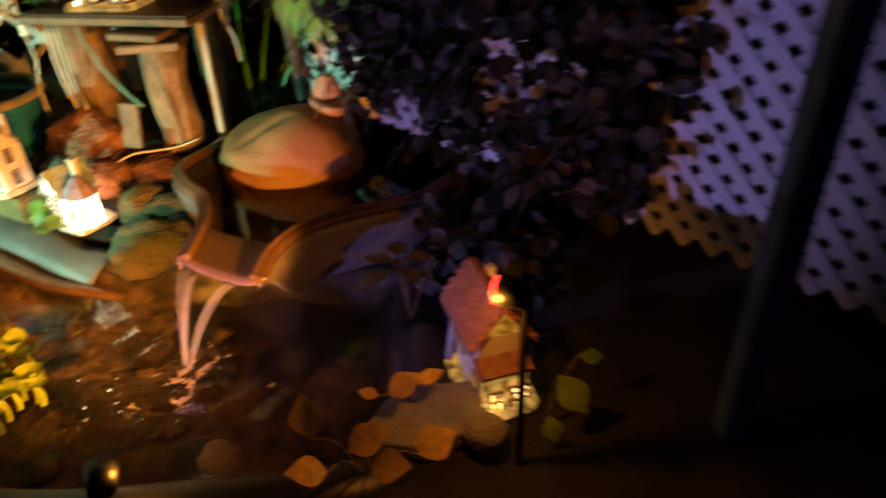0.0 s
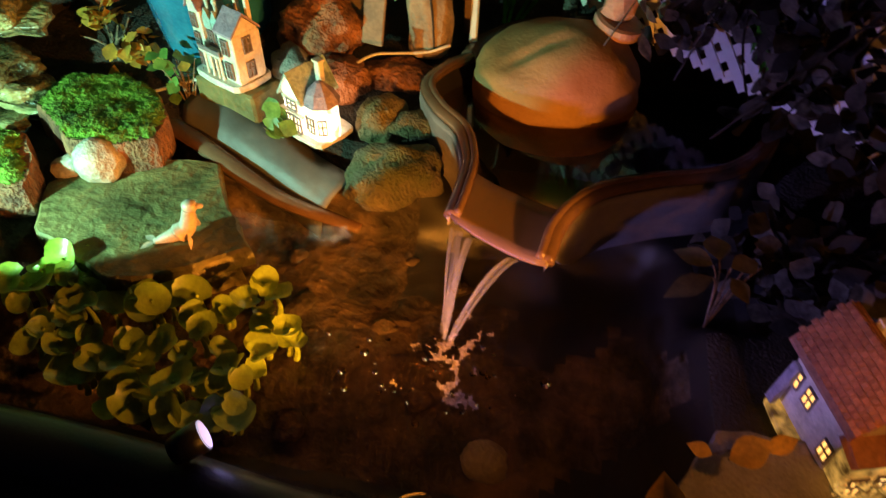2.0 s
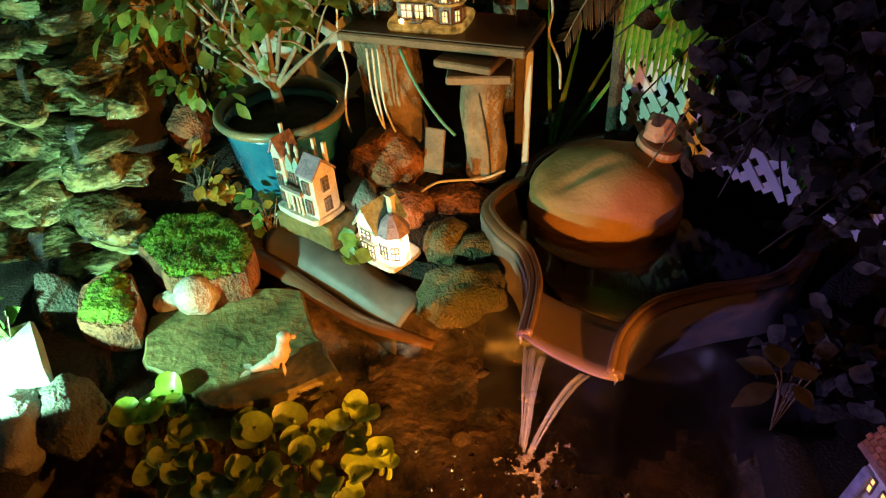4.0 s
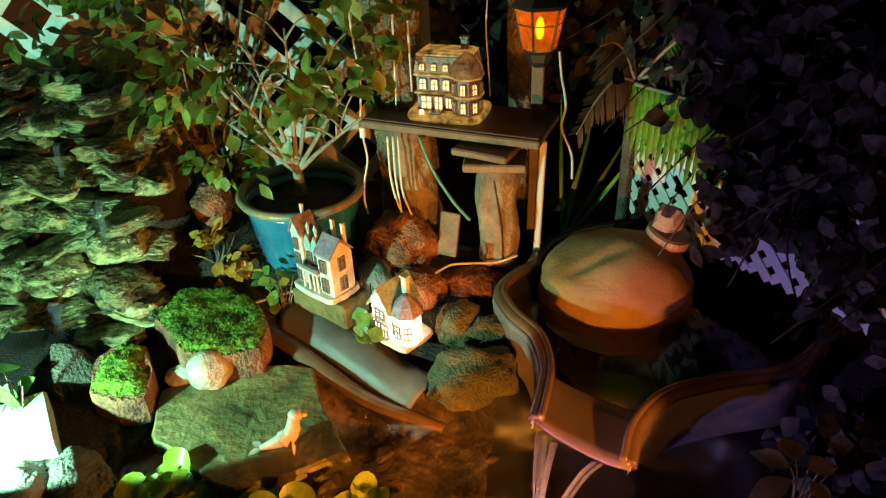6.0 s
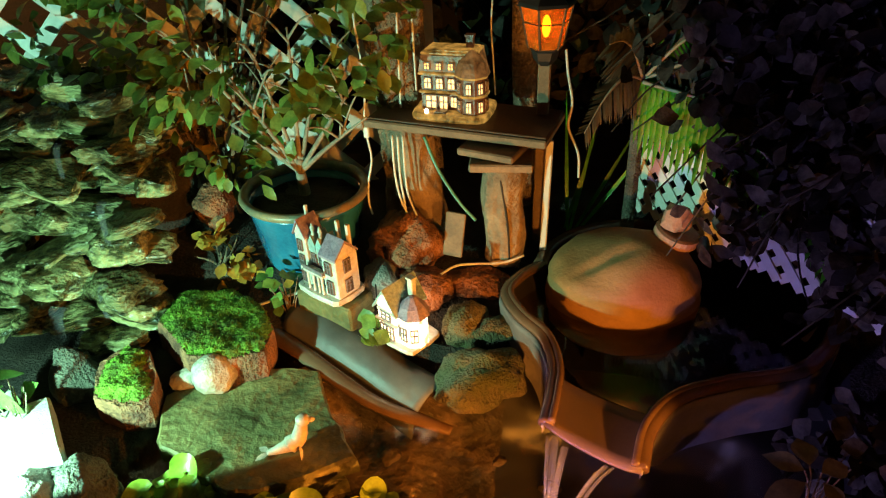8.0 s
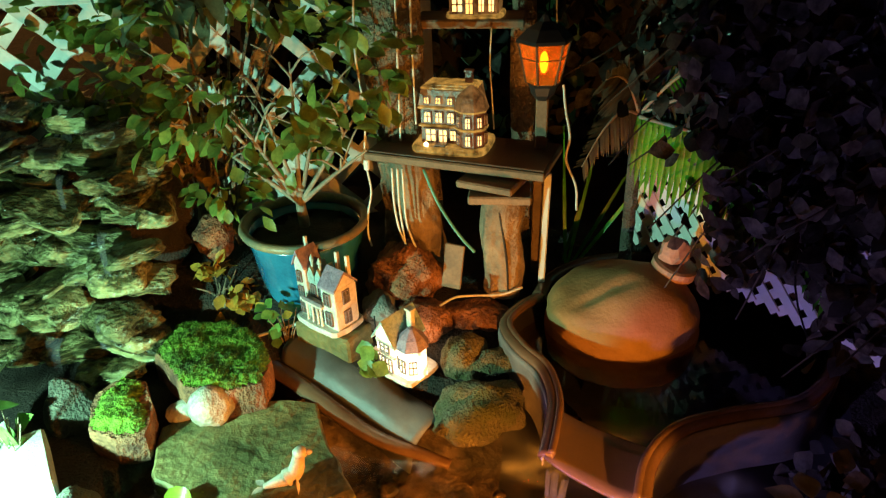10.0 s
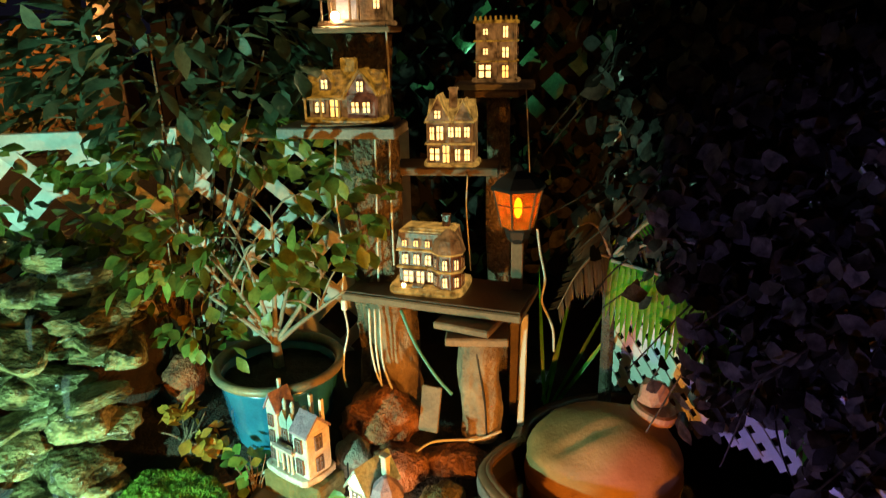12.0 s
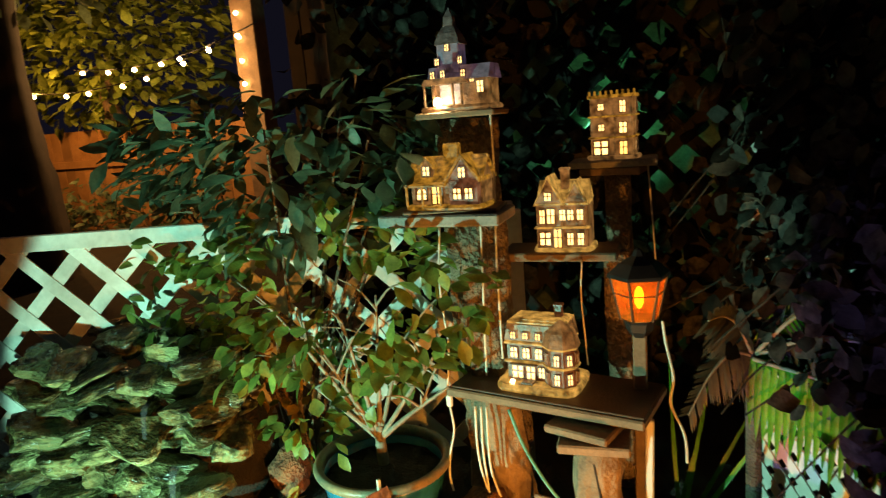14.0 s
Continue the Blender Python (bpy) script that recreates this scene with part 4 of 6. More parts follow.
def mansard_house(m):
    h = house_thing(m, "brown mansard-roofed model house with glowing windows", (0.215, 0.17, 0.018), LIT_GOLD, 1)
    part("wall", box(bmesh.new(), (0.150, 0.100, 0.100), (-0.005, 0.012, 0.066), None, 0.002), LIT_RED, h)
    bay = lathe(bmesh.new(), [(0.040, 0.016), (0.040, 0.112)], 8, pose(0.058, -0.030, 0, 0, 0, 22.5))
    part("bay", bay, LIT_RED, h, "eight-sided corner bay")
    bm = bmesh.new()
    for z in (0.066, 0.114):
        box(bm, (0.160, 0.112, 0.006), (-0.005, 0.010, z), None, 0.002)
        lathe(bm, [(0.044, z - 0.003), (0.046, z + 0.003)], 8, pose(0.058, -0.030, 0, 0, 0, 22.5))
    part("cornice", bm, LIT_GOLD, h, "gold cornice given a glow of its own")
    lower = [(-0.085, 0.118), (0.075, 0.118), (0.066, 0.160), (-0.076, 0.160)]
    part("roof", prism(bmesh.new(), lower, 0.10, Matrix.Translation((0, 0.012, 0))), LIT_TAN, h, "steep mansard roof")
    part("roof_rail", box(box(bmesh.new(), (0.146, 0.090, 0.006), (-0.005, 0.012, 0.163), None, 0.001), (0.13, 0.075, 0.004), (-0.005, 0.012, 0.168)), LIT_GOLD, h, "gold roof edge given a bright glow of its own")
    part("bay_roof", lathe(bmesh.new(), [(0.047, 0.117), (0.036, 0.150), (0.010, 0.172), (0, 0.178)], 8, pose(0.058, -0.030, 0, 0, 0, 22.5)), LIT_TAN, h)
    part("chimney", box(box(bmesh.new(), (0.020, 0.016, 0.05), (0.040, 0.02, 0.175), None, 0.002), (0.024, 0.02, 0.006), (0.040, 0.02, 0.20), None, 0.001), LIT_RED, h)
    for x in (-0.060, -0.028, 0.004):
        window(h, x, 0.076, 0.017, 0.026, -0.038, WINDOW_WARM, 0, True)
        window(h, x, 0.126, 0.013, 0.016, -0.040, WINDOW_GOLD, 0, True)
    window(h, -0.052, 0.024, 0.026, 0.032, -0.038, WINDOW_WARM)
    window(h, -0.018, 0.022, 0.020, 0.034, -0.038, WINDOW_WARM)
    window(h, 0.010, 0.028, 0.014, 0.026, -0.038, WINDOW_WARM)
    for k in range(-1, 4):
        for z in (0.026, 0.074):
            f = pose(0.058, -0.030, 0, 0, 0, -22.5 + 45 * k * 1.0 - 22.5) @ pose(0, -0.0385, z)
            fm, pm = pane_meshes(0.012, 0.026, WINDOW_WARM, True)
            w = shared("window", fm, h, f)
            shared("pane", pm, w, Matrix(), "glowing window pane")
    for y in (0.02, 0.045):
        for z in (0.026, 0.076):
            fm, pm = pane_meshes(0.012, 0.026, WINDOW_WARM, True)
            w = shared("window", fm, h, pose(0.0715, y, z, 0, 0, 90))
            shared("pane", pm, w, Matrix(), "glowing window pane")
    part("porch_roof", box(bmesh.new(), (0.07, 0.022, 0.004), (-0.033, -0.046, 0.062), None, 0.001), SLATE, h)
    part("step", box(bmesh.new(), (0.03, 0.03, 0.006), (-0.02, -0.055, 0.02), None, 0.001), SLATE, h)
    part("lamp", bmesh_ball((-0.058, -0.066, 0.022), 0.006), glow_material("porch_glow", (1.0, 0.75, 0.35), 18), h, "small bright bulb at the step")
    return h


def bmesh_ball(at, r, level=2):
    bm = bmesh.new()
    bmesh.ops.create_icosphere(bm, subdivisions=level, radius=r, matrix=Matrix.Translation(at))
    return bm


def farm_house(m):
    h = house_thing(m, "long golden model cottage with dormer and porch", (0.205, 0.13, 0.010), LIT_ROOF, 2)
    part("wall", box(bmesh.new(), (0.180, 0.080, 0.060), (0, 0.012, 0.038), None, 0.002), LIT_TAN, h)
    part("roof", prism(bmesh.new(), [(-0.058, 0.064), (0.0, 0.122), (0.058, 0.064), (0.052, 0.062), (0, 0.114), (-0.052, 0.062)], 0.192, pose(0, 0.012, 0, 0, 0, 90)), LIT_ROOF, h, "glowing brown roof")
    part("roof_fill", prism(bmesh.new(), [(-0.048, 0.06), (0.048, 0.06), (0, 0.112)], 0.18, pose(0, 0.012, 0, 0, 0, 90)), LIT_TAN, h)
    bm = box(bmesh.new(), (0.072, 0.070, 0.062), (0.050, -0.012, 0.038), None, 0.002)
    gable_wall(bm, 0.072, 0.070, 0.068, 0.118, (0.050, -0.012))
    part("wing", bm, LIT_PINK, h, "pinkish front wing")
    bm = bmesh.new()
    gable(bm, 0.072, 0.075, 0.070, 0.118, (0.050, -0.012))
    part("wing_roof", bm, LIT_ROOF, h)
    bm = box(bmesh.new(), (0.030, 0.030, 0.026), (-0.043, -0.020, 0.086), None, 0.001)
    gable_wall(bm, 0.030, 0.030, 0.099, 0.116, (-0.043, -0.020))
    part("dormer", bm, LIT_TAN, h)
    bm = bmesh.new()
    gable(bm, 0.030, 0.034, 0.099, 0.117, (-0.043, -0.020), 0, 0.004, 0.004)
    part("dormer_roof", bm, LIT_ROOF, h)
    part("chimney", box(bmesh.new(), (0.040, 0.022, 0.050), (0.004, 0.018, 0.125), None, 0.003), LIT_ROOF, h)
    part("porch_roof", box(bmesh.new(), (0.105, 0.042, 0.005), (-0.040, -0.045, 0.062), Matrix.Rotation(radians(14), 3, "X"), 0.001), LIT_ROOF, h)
    for x in (-0.088, -0.048, -0.002):
        part("post", box(bmesh.new(), (0.005, 0.005, 0.05), (x, -0.060, 0.034), None, 0.001), LIT_ROOF, h)
    window(h, -0.062, 0.022, 0.024, 0.026, -0.029, WINDOW_WARM, 0, True)
    window(h, -0.022, 0.012, 0.024, 0.042, -0.029, WINDOW_GOLD)
    window(h, -0.043, 0.080, 0.016, 0.020, -0.0355, WINDOW_WARM)
    window(h, 0.036, 0.024, 0.018, 0.024, -0.0475, WINDOW_WARM)
    window(h, 0.064, 0.024, 0.018, 0.024, -0.0475, WINDOW_WARM)
    window(h, 0.050, 0.074, 0.016, 0.022, -0.0475, WINDOW_WARM)
    return h


def gabled_house(m):
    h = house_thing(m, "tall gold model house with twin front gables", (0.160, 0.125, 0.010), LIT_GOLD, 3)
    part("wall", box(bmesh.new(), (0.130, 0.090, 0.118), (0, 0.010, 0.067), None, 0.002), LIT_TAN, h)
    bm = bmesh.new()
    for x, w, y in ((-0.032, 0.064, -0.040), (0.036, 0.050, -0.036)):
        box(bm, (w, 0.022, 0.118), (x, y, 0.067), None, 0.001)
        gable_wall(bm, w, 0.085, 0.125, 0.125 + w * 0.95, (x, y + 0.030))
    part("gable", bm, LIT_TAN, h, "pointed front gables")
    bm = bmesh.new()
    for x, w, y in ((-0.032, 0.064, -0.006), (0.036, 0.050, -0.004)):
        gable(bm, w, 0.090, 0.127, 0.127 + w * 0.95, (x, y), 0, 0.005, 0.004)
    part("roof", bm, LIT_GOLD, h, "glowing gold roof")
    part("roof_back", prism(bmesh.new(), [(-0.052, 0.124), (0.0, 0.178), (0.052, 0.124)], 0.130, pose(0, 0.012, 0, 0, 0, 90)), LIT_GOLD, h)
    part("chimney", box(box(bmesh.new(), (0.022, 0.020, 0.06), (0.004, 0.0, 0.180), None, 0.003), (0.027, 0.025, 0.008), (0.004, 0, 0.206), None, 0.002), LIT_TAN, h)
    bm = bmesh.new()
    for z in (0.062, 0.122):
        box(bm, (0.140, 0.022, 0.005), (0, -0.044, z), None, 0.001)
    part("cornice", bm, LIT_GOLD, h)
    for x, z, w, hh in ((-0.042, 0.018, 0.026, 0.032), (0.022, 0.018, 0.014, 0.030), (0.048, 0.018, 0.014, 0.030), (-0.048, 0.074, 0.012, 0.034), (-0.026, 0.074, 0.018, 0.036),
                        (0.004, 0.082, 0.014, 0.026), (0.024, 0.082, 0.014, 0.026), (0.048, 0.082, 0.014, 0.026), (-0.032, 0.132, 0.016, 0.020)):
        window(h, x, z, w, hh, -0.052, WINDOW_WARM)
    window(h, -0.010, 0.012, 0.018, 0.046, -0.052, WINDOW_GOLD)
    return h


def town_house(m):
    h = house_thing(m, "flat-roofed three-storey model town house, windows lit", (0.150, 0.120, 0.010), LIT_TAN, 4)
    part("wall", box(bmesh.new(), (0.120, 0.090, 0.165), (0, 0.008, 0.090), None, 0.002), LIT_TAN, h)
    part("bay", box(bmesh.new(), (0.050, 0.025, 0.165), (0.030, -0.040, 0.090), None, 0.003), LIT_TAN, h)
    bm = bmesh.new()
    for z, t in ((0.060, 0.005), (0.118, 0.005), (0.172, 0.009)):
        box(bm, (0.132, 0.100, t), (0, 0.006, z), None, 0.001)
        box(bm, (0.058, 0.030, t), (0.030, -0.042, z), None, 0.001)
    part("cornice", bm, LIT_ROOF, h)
    bm = bmesh.new()
    for k in range(9):
        box(bm, (0.006, 0.006, 0.012), (-0.060 + 0.015 * k, -0.042, 0.182), None, 0.001)
    part("parapet", bm, LIT_ROOF, h)
    window(h, -0.032, 0.014, 0.036, 0.036, -0.038, WINDOW_WARM)
    window(h, -0.030, 0.080, 0.014, 0.016, -0.038, WINDOW_WARM)
    window(h, -0.030, 0.136, 0.014, 0.016, -0.038, WINDOW_WARM)
    window(h, 0.030, 0.014, 0.018, 0.034, -0.053, WINDOW_GOLD)
    window(h, 0.030, 0.072, 0.018, 0.028, -0.053, WINDOW_WARM)
    window(h, 0.030, 0.128, 0.014, 0.030, -0.053, WINDOW_WARM)
    for z in (0.020, 0.075, 0.130):
        fm, pm = pane_meshes(0.012, 0.026, WINDOW_WARM, False)
        shared("pane", pm, shared("window", fm, h, pose(0.0615, 0.012, z, 0, 0, 90)), Matrix(), "glowing window pane")
    return h


def haunted_house(m):
    h = house_thing(m, "dark turreted model mansion with small lit windows", (0.190, 0.150, 0.012), LIT_TAN, 5)
    part("wall", box(bmesh.new(), (0.150, 0.085, 0.062), (0.005, 0.015, 0.043), None, 0.002), LIT_TAN, h)
    part("tower", box(bmesh.new(), (0.056, 0.056, 0.150), (-0.020, 0.0, 0.090), None, 0.002), VIOLET_GLOW_GREY, h, "square central tower")
    part("tower_roof", lathe(bmesh.new(), [(0.046, 0.160), (0.034, 0.186), (0.018, 0.205), (0.016, 0.225), (0.0, 0.250)], 4, pose(-0.020, 0, 0, 0, 0, 45)), SLATE, h)
    part("roof", prism(bmesh.new(), [(-0.054, 0.074), (0.054, 0.074), (0.034, 0.108), (-0.034, 0.108)], 0.160, pose(0.005, 0.015, 0, 0, 0, 90)), VIOLET_GLOW_GREY, h)
    part("porch_roof", prism(bmesh.new(), [(-0.080, 0.064), (0.030, 0.064), (0.020, 0.078), (-0.070, 0.078)], 0.04, Matrix.Translation((0, -0.048, 0))), LIT_TAN, h)
    for x in (-0.074, -0.050, 0.0, 0.022):
        part("post", box(bmesh.new(), (0.005, 0.005, 0.052), (x, -0.062, 0.038), None, 0.001), LIT_TAN, h)
    for x, z, y in ((-0.020, 0.150, -0.028), (-0.048, 0.118, -0.028), (0.012, 0.118, -0.028), (-0.020, 0.086, -0.068), (0.022, 0.086, -0.04), (-0.054, 0.086, -0.05)):
        window(h, x, z - 0.006, 0.010, 0.016, y, WINDOW_WARM, 0, True)
    window(h, 0.060, 0.040, 0.016, 0.026, -0.028, WINDOW_WARM)
    window(h, 0.040, 0.066, 0.010, 0.012, -0.028, WINDOW_WARM)
    part("lamp", bmesh_ball((-0.035, -0.076, 0.022), 0.011), glow_material("porch_bulb", (1.0, 0.72, 0.32), 140), h, "bright bare bulb on the porch")
    return h


def white_house(m):
    h = house_thing(m, "white porcelain model house, its walls given a bright glow", (0.135, 0.120, 0.010), PORCELAIN, 6)
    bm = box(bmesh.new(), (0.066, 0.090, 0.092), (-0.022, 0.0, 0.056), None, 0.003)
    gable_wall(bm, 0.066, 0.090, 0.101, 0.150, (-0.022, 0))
    # front and bay shine by their own material; there is no inner lamp
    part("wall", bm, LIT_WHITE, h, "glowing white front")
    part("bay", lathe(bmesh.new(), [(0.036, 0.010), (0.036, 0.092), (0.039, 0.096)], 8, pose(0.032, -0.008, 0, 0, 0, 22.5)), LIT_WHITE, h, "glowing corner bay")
    bm = bmesh.new()
    gable(bm, 0.066, 0.094, 0.102, 0.151, (-0.022, 0), 0, 0.007, 0.005)
    part("roof", bm, PALE_ROOF, h, "pale teal gabled roof")
    part("bay_roof", lathe(bmesh.new(), [(0.043, 0.094), (0.030, 0.118), (0.008, 0.140), (0, 0.142)], 8, pose(0.032, -0.008, 0, 0, 0, 22.5)), PURPLE_ROOF, h, "purple roof over the bay")
    part("chimney", box(box(bmesh.new(), (0.017, 0.015, 0.05), (0.012, 0.012, 0.150), None, 0.002), (0.022, 0.020, 0.006), (0.012, 0.012, 0.174), None, 0.001), PORCELAIN, h)
    bm = bmesh.new()
    box(bm, (0.076, 0.010, 0.004), (-0.022, -0.048, 0.062), None, 0.001)
    box(bm, (0.060, 0.004, 0.010), (-0.022, -0.047, 0.092), None, 0.001)
    part("trim", bm, PORCELAIN, h)
    glow = glow_material("bright_window", (1.0, 0.86, 0.50), 2.6)
    window(h, -0.034, 0.014, 0.018, 0.036, -0.0455, glow)
    window(h, -0.010, 0.014, 0.018, 0.036, -0.0455, glow)
    window(h, -0.022, 0.070, 0.026, 0.020, -0.0455, glow)
    for k in (-1, 0, 1):
        fm, pm = pane_meshes(0.016, 0.034, glow, False)
        f = shared("window", fm, h, pose(0.032, -0.008, 0, 0, 0, 45 * k) @ pose(0, -0.0345, 0.03))
        shared("pane", pm, f, Matrix(), "glowing window pane")
    return h


def castle_house(m):
    h = house_thing(m, "pale unlit porcelain model manor with turrets", (0.165, 0.115, 0.012), PORCELAIN, 7)
    part("wall", box(bmesh.new(), (0.130, 0.062, 0.092), (0, 0.012, 0.057), None, 0.002), PORCELAIN, h)
    part("tower", box(bmesh.new(), (0.038, 0.050, 0.128), (-0.055, -0.006, 0.075), None, 0.002), PORCELAIN, h, "corner tower")
    bm = bmesh.new()
    gable_wall(bm, 0.038, 0.050, 0.138, 0.168, (-0.055, -0.006))
    box(bm, (0.008, 0.008, 0.05), (-0.068, 0.01, 0.165), None, 0.001)
    part("tower_gable", bm, PORCELAIN, h)
    bm = bmesh.new()
    gable(bm, 0.038, 0.052, 0.139, 0.169, (-0.055, -0.006), 0, 0.004, 0.004)
    part("tower_roof", bm, PURPLE_ROOF, h)
    bm = box(bmesh.new(), (0.050, 0.070, 0.100), (0.048, -0.002, 0.062), None, 0.002)
    gable_wall(bm, 0.070, 0.050, 0.112, 0.142, (0.048, -0.002), 90)
    part("wing", bm, PORCELAIN, h)
    bm = bmesh.new()
    gable(bm, 0.070, 0.052, 0.113, 0.144, (0.048, -0.002), 90, 0.004, 0.004)
    part("wing_roof", bm, PURPLE_ROOF, h, "dull purple roof")
    bm = bmesh.new()
    for x in (-0.022, 0.006):
        prism(bm, [(x - 0.013, 0.100), (x + 0.013, 0.100), (x + 0.013, 0.120), (x, 0.142), (x - 0.013, 0.120)], 0.05, Matrix.Translation((0, 0.0, 0)))
        lathe(bm, [(0.004, 0.138), (0.004, 0.150), (0.0065, 0.155), (0.002, 0.165), (0, 0.168)], 8, Matrix.Translation((x, -0.015, 0)))
    # the teal puts the mint lamp's tint into the dormers' colour
    part("dormer", bm, PALE_ROOF, h, "small pointed dormers")
    part("roof", box(bmesh.new(), (0.075, 0.06, 0.008), (-0.005, 0.018, 0.106), None, 0.002), SLATE, h)
    for x in (0.030, 0.066):
        part("chimney", box(bmesh.new(), (0.009, 0.010, 0.05), (x, 0.022, 0.150), None, 0.001), PORCELAIN, h)
    for x in (-0.032, -0.012, 0.006, 0.020):
        part("column", lathe(bmesh.new(), [(0.004, 0.012), (0.003, 0.018), (0.003, 0.052), (0.0045, 0.056)], 8, Matrix.Translation((x, -0.042, 0))), PORCELAIN, h)
    part("balcony", box(bmesh.new(), (0.072, 0.026, 0.006), (-0.006, -0.034, 0.060), None, 0.001), PORCELAIN, h, "small balcony over the porch")
    part("railing", box(bmesh.new(), (0.072, 0.004, 0.010), (-0.006, -0.046, 0.068), None, 0.001), SLATE, h)
    bm = bmesh.new()
    box(bm, (0.140, 0.005, 0.004), (0, -0.0215, 0.062), None, 0.001)
    part("string_course", bm, SLATE, h)
    dark = M("dark_pane", (0.16, 0.14, 0.12), (0.1, 0.09, 0.08), 0.2, bump=0.05)
    for x, z, y, w, hh in ((-0.055, 0.10, -0.032, 0.014, 0.024), (-0.055, 0.06, -0.032, 0.014, 0.026), (-0.055, 0.02, -0.032, 0.014, 0.026), (-0.022, 0.072, -0.020, 0.014, 0.022),
                           (0.006, 0.072, -0.020, 0.014, 0.022), (-0.022, 0.018, -0.020, 0.014, 0.03), (0.006, 0.018, -0.020, 0.014, 0.03), (0.048, 0.074, -0.038, 0.018, 0.026), (0.048, 0.024, -0.038, 0.018, 0.030)):
        window(h, x, z, w, hh, y, dark, 0, True)
    for z in (0.024, 0.074):
        fm, pm = pane_meshes(0.018, 0.028, dark, True)
        shared("pane", pm, shared("window", fm, h, pose(0.0735, -0.002, z, 0, 0, 90)), Matrix())
    return h


def tile_cottage(m):
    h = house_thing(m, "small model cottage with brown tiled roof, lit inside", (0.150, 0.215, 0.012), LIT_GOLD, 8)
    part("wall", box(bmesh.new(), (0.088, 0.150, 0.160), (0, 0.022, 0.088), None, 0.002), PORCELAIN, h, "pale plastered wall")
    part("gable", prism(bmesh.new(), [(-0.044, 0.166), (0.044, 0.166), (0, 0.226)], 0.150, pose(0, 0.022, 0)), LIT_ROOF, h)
    bm = bmesh.new()
    gable(bm, 0.100, 0.152, 0.166, 0.230, (0, 0.020), 0, 0.016, 0.005)
    roof = part("roof", bm, BRICK_ROOF, h, "brown scalloped tile roof")
    me = bpy.data.meshes.new("tile")
    bm = box(bmesh.new(), (0.0125, 0.017, 0.006), (0, 0, 0), None, 0.002)
    bm.to_mesh(me)
    bm.free()
    me.materials.append(BRICK_ROOF)
    slope = math.degrees(math.atan2(0.064, 0.050))
    for side in (-1, 1):
        for j in range(9):
            u = 0.05 + 0.92 * j / 9
            for i in range(14):
                y = 0.020 - 0.086 + 0.0132 * i + (0.0033 if j % 2 else -0.0033)
                shared("tile", me, roof, pose(side * (0.066 * u + 0.004), y, 0.2385 - 0.0845 * u, 0, side * (slope - 8), 0) @ Matrix.Diagonal((0.92, 0.70, 1, 1)))
    # front room and stonework emit gold themselves, for the lamplight on them
    part("front_room", box(bmesh.new(), (0.084, 0.070, 0.088), (0.002, -0.050, 0.052), None, 0.002), LIT_GOLD, h, "low front room given a golden glow of its own")
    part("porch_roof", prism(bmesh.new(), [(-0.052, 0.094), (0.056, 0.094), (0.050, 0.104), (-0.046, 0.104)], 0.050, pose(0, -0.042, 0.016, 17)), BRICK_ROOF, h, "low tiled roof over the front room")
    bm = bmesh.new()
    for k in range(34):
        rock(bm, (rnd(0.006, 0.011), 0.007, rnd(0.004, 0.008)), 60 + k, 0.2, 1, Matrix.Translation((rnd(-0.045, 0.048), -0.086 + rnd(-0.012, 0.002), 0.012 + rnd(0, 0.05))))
    tagged(part("stonework", bm, LIT_STONE, h, "stonework round the door given a golden glow"), kind="stuff")
    window(h, 0.024, 0.040, 0.032, 0.028, -0.092, WINDOW_WARM)
    window(h, -0.022, 0.016, 0.024, 0.048, -0.092, WINDOW_GOLD, 0, True)
    for y in (0.075, 0.035, -0.04):
        fm, pm = pane_meshes(0.020, 0.034, WINDOW_GOLD, False)
        shared("pane", pm, shared("window", fm, h, pose(-0.0455, y, 0.070 if y > 0 else 0.04, 0, 0, -90)), Matrix(), "glowing window pane")
    fm, pm = pane_meshes(0.018, 0.030, WINDOW_WARM, False)
    shared("pane", pm, shared("window", fm, h, pose(0.036, 0.02, 0.190, 0, 0, 90) @ pose(0, 0, 0, 38)), Matrix(), "glowing skylight pane")
    part("chimney", box(bmesh.new(), (0.018, 0.018, 0.04), (0.022, 0.06, 0.225), None, 0.002), PORCELAIN, h)
    part("buttress", box(bmesh.new(), (0.012, 0.02, 0.10), (-0.054, 0.085, 0.06), Matrix.Rotation(radians(8), 3, "Y"), 0.002), VIOLET_GLOW_GREY, h)
    return h


# Stone colour with lamplight added as emission.
LIT_STONE = M("self_lit_gold_stone", (0.45, 0.30, 0.10), (0.25, 0.15, 0.05), 0.4, scale=40, bump=0.5, glow=(1.0, 0.55, 0.12), strength=0.45)
SHELF = 0.690
mansard_house(pose(-0.945, 1.935, SHELF + 0.002, 0, 0, -5))
farm_house(pose(-1.135, 1.875, 1.152, 0, 0, 0))
gabled_house(pose(-0.908, 2.095, 1.005, 0, 0, 1))
town_house(pose(-0.812, 2.345, 1.214, 0, 0, 2))
haunted_house(pose(-1.135, 2.00, 1.378, 0, 0, 0))
white_house(pose(-1.012, 1.570, 0.205, 0, 0, -30) @ Matrix.Scale(1.06, 4))
castle_house(pose(-1.240, 1.634, 0.288, 0, 0, -27) @ Matrix.Diagonal((1.06, 1.06, 1.22, 1)))
tile_cottage(pose(0.062, 0.985, 0.135, 0, 0, 17))
block = thing("stone_block", pose(-1.232, 1.630, 0.240, 0, 0, -20), "pale stone block under the unlit manor", "block")
part("stone", box(bmesh.new(), (0.190, 0.105, 0.09), (0, 0, 0), None, 0.006), SANDSTONE, block)

